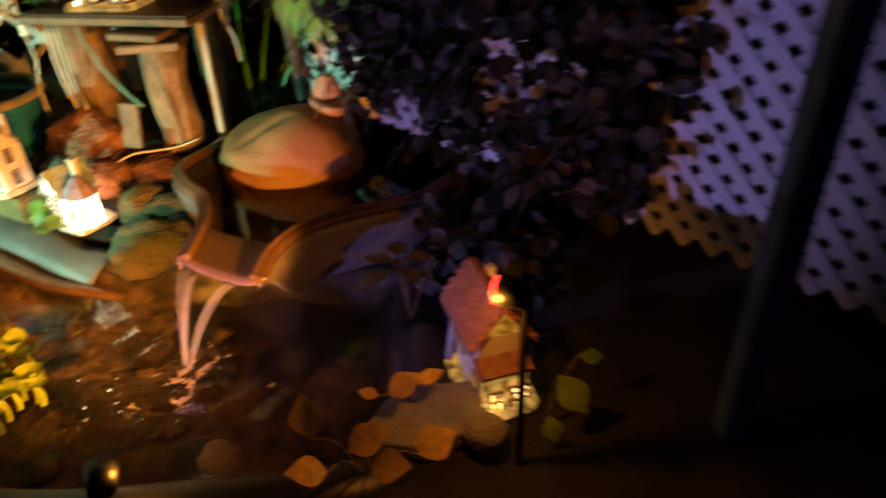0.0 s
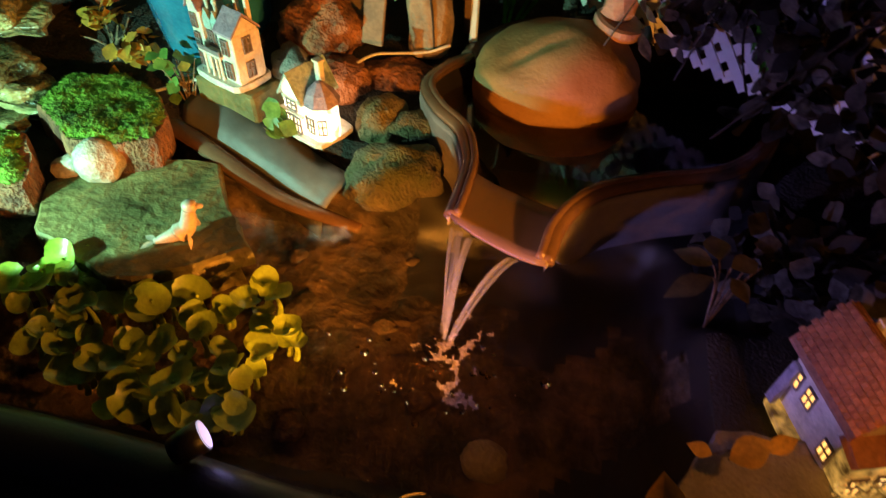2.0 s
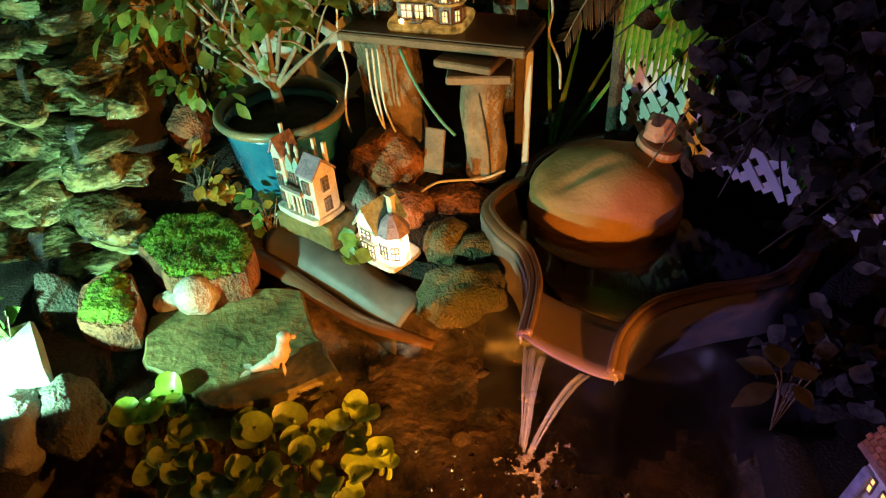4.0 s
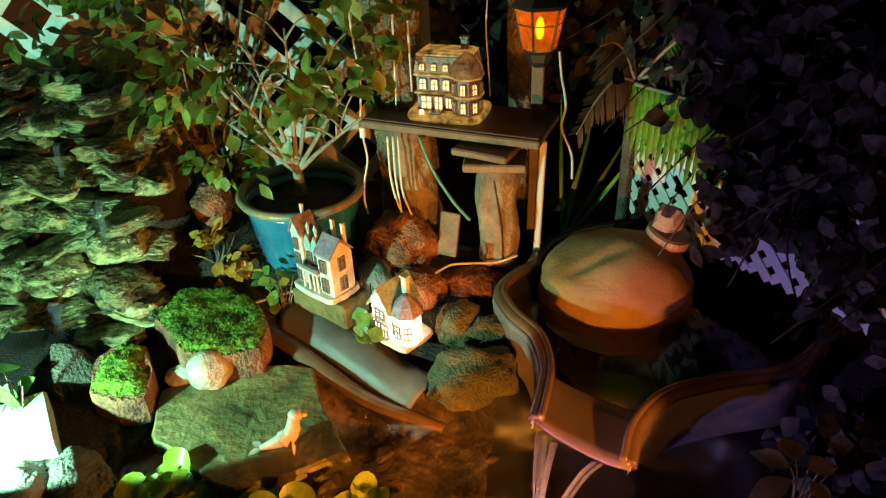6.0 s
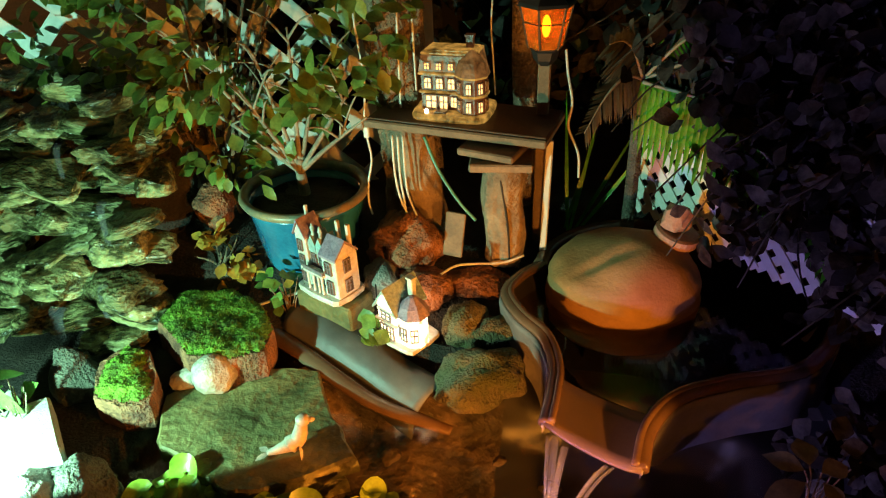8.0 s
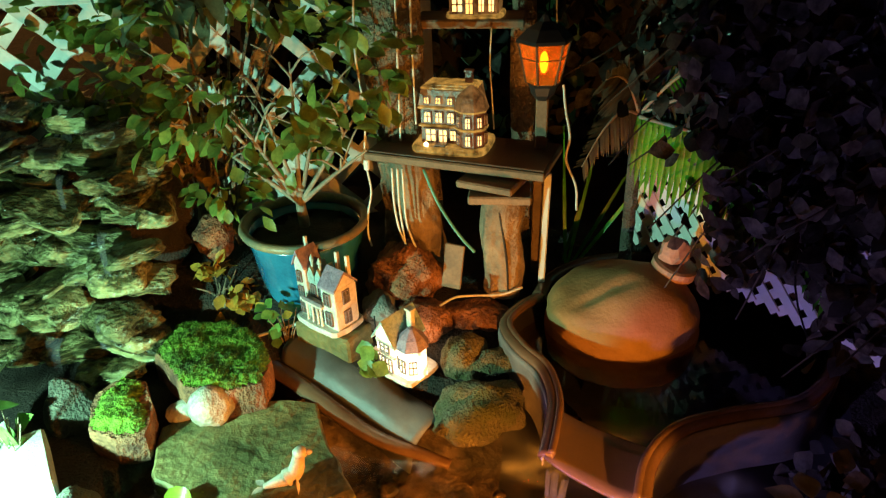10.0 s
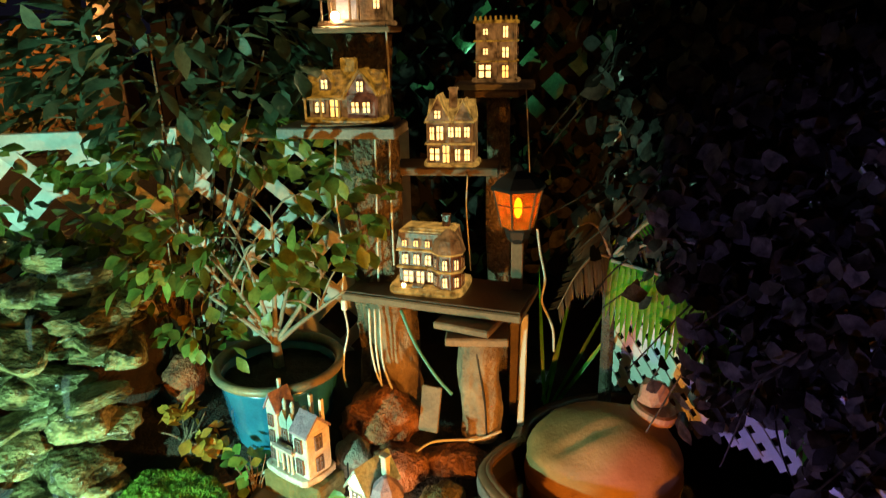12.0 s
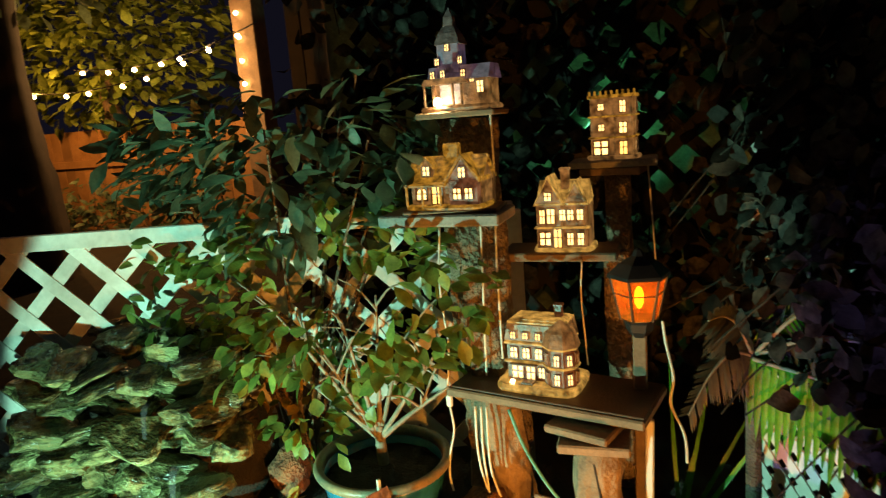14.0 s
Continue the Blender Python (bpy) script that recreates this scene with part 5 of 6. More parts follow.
# ---------------------------------------------------------------- stumps, posts, shelves


def log(name, a, b, r, material, label, category="log", sides=36):
    bm = tube(bmesh.new(), [Vector(a).lerp(Vector(b), t) + Vector((noise.noise(Vector((t * 3, a[0] * 9, 1))), noise.noise(Vector((t * 3, 4, a[1] * 9))), 0)) * 0.012 for t in (0, 0.25, 0.5, 0.75, 1)], r, sides, 6, 1.0, 0.20)
    return solo(name, bm, material, pose(0, 0, 0), label, category, smooth=True)


snag = thing("dead_tree", pose(-1.115, 2.03, 0.25), "rough bare dead tree carrying two model houses", "tree")
part("trunk", tube(bmesh.new(), [(0, 0, 0), (0.012, 0, 0.3), (-0.012, -0.006, 0.6), (-0.02, -0.01, 0.9), (-0.015, -0.01, 1.107)], (0.088, 0.070), 48, 10, 1, 0.30), BARK, snag, "", True)
log("log_post", (-1.012, 1.90, 0.30), (-1.070, 1.93, 0.662), (0.055, 0.052), PEELED, "leaning weathered log under the shelf", "log")
stump = thing("stump", pose(-0.795, 1.825, 0.31), "upright split log carrying the plank shelf", "stump")
part("trunk", tube(bmesh.new(), [(0.0, 0.0, 0.0), (0.002, 0.0, 0.1), (-0.004, 0.0, 0.2), (0.004, 0.0, 0.30)], (0.052, 0.058), 40, 8, 1, 0.16), PEELED, stump, "", True)
part("crack", tube(bmesh.new(), [(0.022, -0.046, 0.02), (0.018, -0.051, 0.12), (0.008, -0.054, 0.2), (-0.006, -0.055, 0.29)], (0.0025, 0.004), 6), BLACK, stump, "dark drying crack")
log("post", (-0.775, 2.14, 0.2), (-0.785, 2.14, 0.985), (0.038, 0.034), BARK, "reddish wooden post behind the shelf", "post", 14)
log("post", (-0.800, 2.36, 0.2), (-0.805, 2.36, 1.17), (0.036, 0.036), BARK, "dark wooden post under the town house", "post", 14)


def board(name, size, m, material, label, category="shelf", top=None):
    t = thing(name, m, label, category)
    part("plank", box(bmesh.new(), size, (0, 0, -size[2] / 2), None, 0.004), material, t)
    if top:
        part("covering", box(bmesh.new(), (size[0] - 0.012, size[1] - 0.012, 0.005), (0.003, 0.003, 0.0028), None, 0.002), top, t, "dark stained top")
    return t


board("plank_shelf", (0.50, 0.215, 0.022), pose(-0.918, 1.925, SHELF - 0.004, 0, 0.6, -9), PLANK, "brown plank shelf with dark top under the mansard house", "shelf", DARK_PLANK)
board("plank", (0.155, 0.10, 0.020), pose(-0.825, 1.81, 0.654, 0, 0, -16), PLANK, "short board packed under the shelf", "board")
board("plank", (0.160, 0.11, 0.022), pose(-0.800, 1.80, 0.630, 0, 0, 6), PLANK, "short board lying on the split log", "board")
board("plank_shelf", (0.300, 0.16, 0.028), pose(-1.150, 1.88, 1.142, 0, 0, 2), GREY_PLANK, "grey plank shelf fixed to the trunk", "shelf")
board("plank", (0.230, 0.13, 0.010), pose(-1.125, 1.875, 1.1525, 0, 0, 6), PLANK, "thin brown board on the grey shelf", "board")
board("plank_shelf", (0.300, 0.15, 0.022), pose(-0.925, 2.10, 1.004, 0, 0, 3), PLANK, "brown plank shelf under the twin-gabled house", "shelf")
board("plank_shelf", (0.240, 0.15, 0.020), pose(-0.815, 2.345, 1.213, 0, 0, 4), GREY_PLANK, "grey plank shelf under the town house", "shelf")
board("plank", (0.170, 0.12, 0.022), pose(-0.815, 2.345, 1.192, 0, 0, -6), PLANK, "short brown board below the grey one", "board")
board("plank_shelf", (0.200, 0.16, 0.016), pose(-1.135, 2.00, 1.377, 0, 0, 3), PLANK, "small plank platform on top of the trunk", "shelf")
stake = thing("stake", pose(-0.690, 1.86, 0.28, 0, 1, 0), "thin white-painted stake beside the split log", "stake")
part("shaft", box(bmesh.new(), (0.019, 0.016, 0.375), (0, 0, 0.1875), None, 0.003), WHITE_PAINT, stake)
card = thing("board_offcut", pose(-0.935, 1.80, 0.335, -10, 4, -6), "small upright board leaning between the logs", "board")
part("panel", box(bmesh.new(), (0.055, 0.010, 0.13), (0, 0, 0.05), None, 0.002), PLANK, card)


def cable(name, pts, r, material, label):
    return solo(name, tube(bmesh.new(), pts, r, 6, 8), material, pose(0, 0, 0), label, "cable", smooth=True)


plug = thing("plug", pose(-1.178, 1.868, 0.650), "white in-line switch hanging on a cord", "switch")
part("body", box(bmesh.new(), (0.016, 0.012, 0.032), (0, 0, 0), None, 0.003), CABLE, plug)
cable("cord", [(-1.18, 1.90, 1.12), (-1.185, 1.88, 0.95), (-1.172, 1.875, 0.80), (-1.180, 1.868, 0.69), (-1.178, 1.868, 0.665)], 0.003, CABLE, "thin white cord hanging from the upper shelf")
cable("cord", [(-1.178, 1.868, 0.635), (-1.172, 1.868, 0.57), (-1.186, 1.862, 0.50), (-1.190, 1.86, 0.44), (-1.183, 1.86, 0.40)], 0.0032, CABLE, "thin white cord below the switch")
cable("cord", [(-1.095, 1.83, 0.66), (-1.092, 1.82, 0.55), (-1.075, 1.81, 0.47), (-1.045, 1.80, 0.42)], 0.0032, CABLE, "thin white cord below the shelf")
cable("cord", [(-1.080, 1.83, 0.66), (-1.078, 1.82, 0.55), (-1.066, 1.81, 0.45), (-1.060, 1.79, 0.40)], 0.0032, CABLE, "thin white cord below the shelf")
cable("cord", [(-1.066, 1.83, 0.66), (-1.062, 1.82, 0.52), (-1.045, 1.81, 0.46), (-1.020, 1.80, 0.41)], 0.0032, CABLE, "thin white cord below the shelf")
cable("cord", [(-1.005, 1.82, 0.665), (-0.965, 1.80, 0.58), (-0.91, 1.785, 0.50), (-0.865, 1.78, 0.45)], 0.0045, GREEN_CABLE, "teal cable running down to the split log")
cable("cord", [(-0.660, 1.95, 0.86), (-0.652, 1.95, 0.80), (-0.636, 1.93, 0.73), (-0.642, 1.92, 0.67), (-0.612, 1.91, 0.60), (-0.606, 1.91, 0.53)], 0.0035, CABLE, "white cord hanging from the lantern")
cable("cord", [(-1.085, 1.935, 1.12), (-1.088, 1.93, 0.95), (-1.092, 1.93, 0.82), (-1.095, 1.93, 0.70)], 0.003, CABLE, "white cord running down the trunk")
cable("cord", [(-1.045, 1.94, 1.38), (-1.040, 1.93, 1.25), (-1.045, 1.92, 1.0), (-1.048, 1.93, 0.75)], 0.003, CABLE, "white cord running down the trunk")
cable("cord", [(-0.855, 2.02, 0.99), (-0.858, 2.01, 0.90), (-0.850, 2.0, 0.80), (-0.845, 2.0, 0.72)], 0.0022, CABLE, "thin cord behind the mansard house")
cable("cord", [(-0.72, 2.32, 1.20), (-0.71, 2.32, 1.05), (-0.70, 2.3, 0.9)], 0.0022, CABLE, "thin cord below the town house")
cable("cord", [(-0.735, 1.79, 0.345), (-0.79, 1.76, 0.335), (-0.86, 1.76, 0.325), (-0.915, 1.74, 0.325), (-0.955, 1.70, 0.315)], 0.0035, CABLE, "cream cord lying on the rocks by the stump")
cable("cord", [(-1.115, 1.64, 0.31), (-1.10, 1.60, 0.27), (-1.085, 1.59, 0.24), (-1.06, 1.60, 0.22)], 0.002, BLACK, "thin dark cord between the two houses")
cable("cord", [(-1.445, 1.59, 0.24), (-1.385, 1.61, 0.255), (-1.33, 1.63, 0.27)], 0.004, CABLE, "cream cord leading to the manor")


def make_lantern():
    t = thing("lantern", pose(-0.712, 1.955, 0.30), "black six-sided garden lantern with amber glass on a post", "lantern")
    part("post", box(bmesh.new(), (0.032, 0.024, 0.53), (0, 0, 0.265), None, 0.003), PLANK, t, "brown wooden post")
    part("collar", lathe(bmesh.new(), [(0.018, 0.52), (0.030, 0.535), (0.036, 0.556), (0.044, 0.565)], 6), BLACK, t, "black lower cap")
    z0, z1, r0, r1 = 0.565, 0.668, 0.044, 0.066
    glass = M("amber_glass", (0.55, 0.20, 0.03), (0.40, 0.13, 0.02), 0.25, scale=30, bump=0.2, glow=(1.0, 0.40, 0.03), strength=0.14, translucent=0.4)
    nd, ln = glass.node_tree.nodes, glass.node_tree.links
    last = nd["Material Output"].inputs["Surface"].links[0].from_socket
    clear, blend = nd.new("ShaderNodeBsdfTransparent"), nd.new("ShaderNodeMixShader")
    clear.inputs[0].default_value, blend.inputs[0].default_value = (1.0, 0.58, 0.14, 1), 0.6
    ln.new(last, blend.inputs[1])
    ln.new(clear.outputs[0], blend.inputs[2])
    ln.new(blend.outputs[0], nd["Material Output"].inputs["Surface"])
    for k in range(6):
        a0, a1 = math.pi / 3 * k + 0.3, math.pi / 3 * (k + 1) + 0.3
        bm = bmesh.new()
        q = [Vector((r * math.cos(a), r * math.sin(a), z)) for r, a, z in ((r0, a0, z0), (r0, a1, z0), (r1, a1, z1), (r1, a0, z1))]
        c = sum(q, Vector()) / 4
        q = [c + (p - c) * 0.96 for p in q]
        inn = [p - Vector((c.x, c.y, 0)).normalized() * 0.002 for p in q]
        vs = [bm.verts.new(p) for p in q + inn]
        for f in ((0, 1, 2, 3), (7, 6, 5, 4), (0, 4, 5, 1), (1, 5, 6, 2), (2, 6, 7, 3), (3, 7, 4, 0)):
            bm.faces.new([vs[i] for i in f])
        ob = part("pane", bm, glass, t, "glowing amber pane")
        ob.visible_shadow = False
        part("bar", tube(bmesh.new(), [(r0 * math.cos(a0), r0 * math.sin(a0), z0), (r1 * math.cos(a0), r1 * math.sin(a0), z1)], 0.003, 6, 1), BLACK, t)
        zm = z0 + (z1 - z0) * 0.62
        rm = r0 + (r1 - r0) * 0.62
        part("bar", tube(bmesh.new(), [(rm * math.cos(a0), rm * math.sin(a0), zm), (rm * math.cos(a1), rm * math.sin(a1), zm)], 0.0015, 6, 1), BLACK, t)
    part("roof", lathe(bmesh.new(), [(0.074, 0.668), (0.072, 0.676), (0.045, 0.700), (0.016, 0.716), (0.008, 0.730), (0, 0.735)], 6, pose(0, 0, 0, 0, 0, 17)), BLACK, t, "black pitched cap")
    part("bulb", bmesh_ball((0, 0, 0.0), 0.014), glow_material("lantern_bulb", (1.0, 0.42, 0.08), 22), t, "glowing bulb").matrix_basis = pose(0, 0, 0.615) @ Matrix.Diagonal((0.8, 0.8, 2.0, 1))


make_lantern()
bulb("lantern_lamp", (-0.712, 1.955, 0.965), 0.35, (1.0, 0.36, 0.06), 0.015)


def spotlight(eye, target, ground, lens, label, bulge=0.2):
    """A small black stake spotlight whose lens lies just behind the lamp."""
    t = thing("garden_spotlight", pose(eye[0], eye[1], ground), label, "spotlight")
    local = look((0, 0, eye[2] - ground), Vector(target) - Vector((eye[0], eye[1], ground)))
    head = lathe(bmesh.new(), [(0.012, 0.058), (0.020, 0.055), (0.024, 0.035), (0.026, 0.004), (0.022, 0.004), (0.020, 0.014)], 20, local)
    part("housing", head, BLACK, t, "", True)
    part("lens", lathe(bmesh.new(), [(0.0225, 0.005), (0.0225, 0.004 - 0.012 * bulge), (0.015, 0.003 - 0.018 * bulge), (0, 0.003 - 0.021 * bulge)], 20, local, 0, False), lens, t, "glowing lens").visible_shadow = False
    back = local @ Vector((0, 0, 0.045))
    part("stake", tube(bmesh.new(), [(back.x, back.y, -0.05), (back.x, back.y, back.z * 0.5), (back.x, back.y, back.z)], 0.007, 8, 2), BLACK, t)


spotlight(AMBER_EYE, AMBER_AIM, 0.17, glow_material("amber_lens", AMBER, 1.2), "black stake spotlight with an amber lens at the pond's edge")
spotlight(VIOLET_EYE, VIOLET_AIM, 0.17, glow_material("violet_lens", (0.75, 0.7, 1.0), 0.7), "black stake spotlight with a violet lens at the pond's edge")
spotlight(MINT_EYE, MINT_AIM, 0.2, glow_material("mint_lens", MINT, 5), "black stake spotlight with a mint lens beside the paver")
spotlight(RED_EYE, RED_AIM, 0.10, glow_material("red_lens", (1.0, 0.02, 0.012), 7), "black stake spotlight with a red lens by the cottage", 0.5)

# ---------------------------------------------------------------- seal figure


def make_seal():
    bm = bmesh.new()
    tube(bm, [(-0.060, -0.020, 0.006), (-0.030, -0.014, 0.014), (0.000, -0.006, 0.022)], (0.006, 0.019), 12, 6)
    tube(bm, [(-0.010, -0.008, 0.018), (0.008, -0.002, 0.030), (0.016, 0.002, 0.052), (0.020, 0.004, 0.074)], (0.021, 0.013), 12, 6)
    rock(bm, (0.017, 0.014, 0.013), 3, 0.05, 3, Matrix.Translation((0.025, 0.004, 0.082)))
    rock(bm, (0.010, 0.007, 0.006), 4, 0.05, 2, Matrix.Translation((0.042, 0.004, 0.083)))
    for s in (-1, 1):
        leaf(bm, (0.012, s * 0.016, 0.030), (0.35, s * 0.8, -0.9), (1, 0, 0.3), 0.038, 0.018, 0.1)
        leaf(bm, (-0.056, -0.020, 0.006), (-1, s * 0.7, 0.1), (0, 0, 1), 0.034, 0.016)
    solo("seal_figure", bm, SEAL, pose(-1.172, 1.185, 0.174, 0, 0, 12), "small painted seal figure resting on the slab", "figurine", smooth=True)


make_seal()

# ---------------------------------------------------------------- potted shrub


def make_pot():
    pot = thing("flower_pot", pose(-1.372, 1.838, 0.205), "glazed blue flower pot with worn rim", "flower pot")
    body = [(0.115, 0), (0.122, 0.004), (0.135, 0.06), (0.150, 0.14), (0.160, 0.215), (0.168, 0.245), (0.172, 0.262)]
    part("body", lathe(bmesh.new(), body + [(0.162, 0.264), (0.154, 0.22), (0.146, 0.18)], 48, None, 0, False), BLUE_GLAZE, pot, "", True)
    rim = [(0.166, 0.258), (0.182, 0.264), (0.187, 0.274), (0.183, 0.284), (0.172, 0.287), (0.162, 0.280), (0.159, 0.262)]
    part("rim", lathe(bmesh.new(), rim + rim[:1], 48, None, 0, False), RIM_GLAZE, pot, "brown worn rim", True)
    bm = lathe(bmesh.new(), [(0.155, 0.236), (0.11, 0.240), (0.05, 0.247), (0, 0.250)], 32)
    for v in bm.verts:
        v.co.z += 0.010 * noise.noise(v.co * 40)
    part("soil", bm, SOIL, pot, "dark potting soil", True)


make_pot()


def scatter_crown(bm, count, centre, size, length, width, front=0.0, hollow=0.45):
    """Leaves in a lens-shaped crown with gaps, gathered in sprays."""
    made = 0
    while made < count:
        p = Vector((rnd(-1, 1), rnd(-1, 1), rnd(-1, 1)))
        if not hollow < p.length < 1:
            continue
        q = Vector(centre) + Vector((p.x * size[0], p.y * size[1], p.z * size[2]))
        if noise.noise(q * 7.0) < -0.12:
            continue
        d = Vector((p.x, p.y, 0.25 * p.z + rnd(-0.5, 0.25))).normalized()
        for _ in range(random.choice((2, 3, 4, 5))):
            e = (d + Vector((rnd(-1, 1), rnd(-1, 1), rnd(-0.7, 0.5))) * 0.9).normalized()
            leaf(bm, q + Vector((rnd(-1, 1), rnd(-1, 1), rnd(-1, 1))) * length * 0.6, e, Vector((rnd(-0.5, 0.5), rnd(-0.9, 0.3), 1)), length * rnd(0.7, 1.2), width * rnd(0.8, 1.15), rnd(0, 0.3))
            made += 1
    return bm


def make_shrub():
    t = thing("shrub", pose(-1.385, 1.855, 0.415), "small-leaved shrub with pale stems in the blue pot", "shrub")
    bm = tube(bmesh.new(), [(0, 0, -0.01), (0.003, 0, 0.05), (0, 0, 0.10), (0.004, 0, 0.15)], (0.017, 0.013), 10, 5, 1, 0.2)
    part("trunk", bm, TWIG, t, "pale slender trunk", True)
    ends = []
    bm = bmesh.new()
    for a, l in ((-0.2, 0.34), (0.3, 0.28), (0.7, 0.36), (-0.65, 0.42), (-1.0, 0.38), (0.05, 0.40), (1.0, 0.30), (-0.45, 0.3)):
        end = Vector((math.sin(a) * l * 0.95, rnd(-0.10, 0.10), 0.13 + math.cos(a) * l * 0.85 + 0.04))
        mid = Vector((end.x * 0.45, end.y * 0.5, 0.13 + (end.z - 0.13) * 0.42))
        tube(bm, [(0, 0, 0.11), mid, end], (0.009, 0.003), 7, 6, 1, 0.2)
        ends += [end]
        for _ in range(4):
            s = mid.lerp(end, rnd(0.1, 0.95))
            e = s + Vector((rnd(-0.15, 0.15), rnd(-0.14, 0.12), rnd(0.02, 0.16)))
            tube(bm, [s, s.lerp(e, 0.5) + Vector((0, 0, 0.015)), e], (0.004, 0.0015), 5, 4)
    part("branch", bm, TWIG, t, "pale twiggy branches", True)
    bm = bmesh.new()
    scatter_crown(bm, 400, (-0.10, -0.02, 0.50), (0.50, 0.25, 0.27), 0.062, 0.040, hollow=0.62)
    scatter_crown(bm, 110, (-0.58, -0.02, 0.50), (0.24, 0.13, 0.22), 0.060, 0.040, hollow=0.1)
    scatter_crown(bm, 40, (-0.16, -0.10, 0.20), (0.12, 0.07, 0.07), 0.050, 0.034, hollow=0.2)
    part("crown", bm, LEAF, t, "loose crown of small oval leaves")


make_shrub()


def bush(name, centre, size, count, length, width, material, label, twig=True, hollow=0.4):
    z = ground_height(centre[0], centre[1])
    t = thing(name, pose(centre[0], centre[1], z), label, "shrub")
    up = centre[2] - z
    bm = bmesh.new()
    for _ in range(9):
        e = Vector((rnd(-1, 1) * size[0] * 0.8, rnd(-1, 1) * size[1] * 0.8, up + rnd(-0.2, 0.8) * size[2]))
        thin = min(1.0, size[0] / 0.2)
        tube(bm, [(rnd(-.05, .05) * thin, rnd(-.05, .05) * thin, -0.02), (e.x * 0.4, e.y * 0.4, up * 0.5), e], (0.008 * thin, 0.003 * thin), 6, 5)
    part("stem", bm, BARK, t, "thin woody stems", True)
    bm = scatter_crown(bmesh.new(), count, (0, 0, up), size, length, width, hollow=hollow)
    part("crown", bm, material, t)


bush("broadleaf_shrub", (-1.74, 2.02, 1.27), (0.58, 0.20, 0.23), 560, 0.105, 0.046, DARK_LEAF, "dark broad-leaved shrub behind the lattice corner")
bush("dry_shrub", (-1.80, 2.02, 0.64), (0.20, 0.08, 0.20), 120, 0.058, 0.036, YELLOW_LEAF, "dry orange-lit leaves before the white lattice", hollow=0.1)
boulder("lava_rock", (-1.655, 1.80, 0.42), (0.055, 0.05, 0.075), 41, LAVA, "upright red rock beside the stacked fountain", level=3)
bush("low_shrub", (-1.70, 1.98, 0.55), (0.20, 0.12, 0.30), 80, 0.050, 0.030, IVY, "leafy shrub between the fountain and the pot")
bush("ivy_clump", (-1.36, 1.605, 0.30), (0.07, 0.05, 0.05), 26, 0.034, 0.034, IVY, "small ivy sprig beside the stone block", hollow=0.2)
bush("ivy_clump", (-1.115, 1.535, 0.225), (0.028, 0.022, 0.022), 9, 0.045, 0.045, IVY, "yellow-green ivy leaves by the white house", hollow=0.0)
bush("leaf_clump", (-1.80, 1.10, 0.31), (0.08, 0.06, 0.03), 14, 0.085, 0.050, IVY, "broad green leaves behind the paver", hollow=0.1)
bush("dry_litter", (-1.62, 1.72, 0.30), (0.12, 0.10, 0.06), 90, 0.045, 0.032, YELLOW_LEAF, "dry brown leaves on the bank beside the pot", hollow=0.1)

# ---------------------------------------------------------------- palm, vines, dark planting


def palm_frond(t, base, tip, sag, count, length, droop, label="", material=PALM):
    base, tip = Vector(base), Vector(tip)
    line = smooth_line([base, base.lerp(tip, 0.33) + Vector((0, 0, sag)), base.lerp(tip, 0.67) + Vector((0, 0, sag * 0.9)), tip], 12)
    part("rachis", tube(bmesh.new(), line, (0.005, 0.0015), 6, 1), TWIG, t, "pale midrib", True)
    bm = bmesh.new()
    for i in range(count):
        u = (i + 0.5) / count
        p = line[min(int(u * (len(line) - 1)), len(line) - 1)]
        d = (line[-1] - line[0]).normalized()
        for s in (-1, 1):
            side = d.cross(Vector((0, -1, 0.1))).normalized() * s
            e = (side * 0.55 + d * 0.35 + Vector((0, rnd(-0.12, 0.05), -droop))) if side.z < 0 else (side * 0.45 + d * 0.9 + Vector((0, rnd(-0.1, 0.1), -0.1)))
            leaf(bm, p, e, (0, -1, 0.25), length * (1.0 if side.z < 0 else 0.6) * (0.45 + 0.55 * math.sin(math.pi * min(1, u + 0.25))) * rnd(0.85, 1.1), 0.018 if material is PALM else 0.006, rnd(0.05, 0.2), (0.5, 1, 0.9, 0.6, 0.0))
    part("frond", bm, material, t, label or "narrow hanging green blades")


palm = thing("palm", pose(-0.52, 2.02, 0.30), "young palm with drooping green fronds", "palm")
part("trunk", tube(bmesh.new(), [(0.06, -0.02, 0), (0.055, -0.05, 0.25), (0.052, -0.10, 0.50)], (0.020, 0.014), 16, 6, 1, 0.4), DARK_ROCK, palm, "", True)
o = Vector((-0.52, 2.02, 0.30))
for a, b, sag, n, l, dr in (((-0.47, 1.90, 0.80), (0.02, 1.64, 0.42), 0.095, 40, 0.21, 1.6), 
                            ((-0.47, 1.94, 0.80), (-0.38, 1.90, 0.90), 0.03, 18, 0.09, 0.5)):
    palm_frond(palm, Vector(a) - o, Vector(b) - o, sag, n, l, dr)
for b, sag in (((-0.60, 1.80, 0.70), 0.05), ((-0.56, 1.78, 0.92), 0.04), ((-0.24, 1.80, 0.96), 0.05), ((-0.10, 1.72, 0.80), 0.07)):
    palm_frond(palm, Vector((-0.47, 1.92, 0.80)) - o, Vector(b) - o, sag, 30, 0.11, 0.5, "narrow dark blades", DARK_FROND)
spikes = thing("strap_plant", pose(-0.62, 2.05, 0.28), "tuft of long strap leaves beside the lantern", "plant")
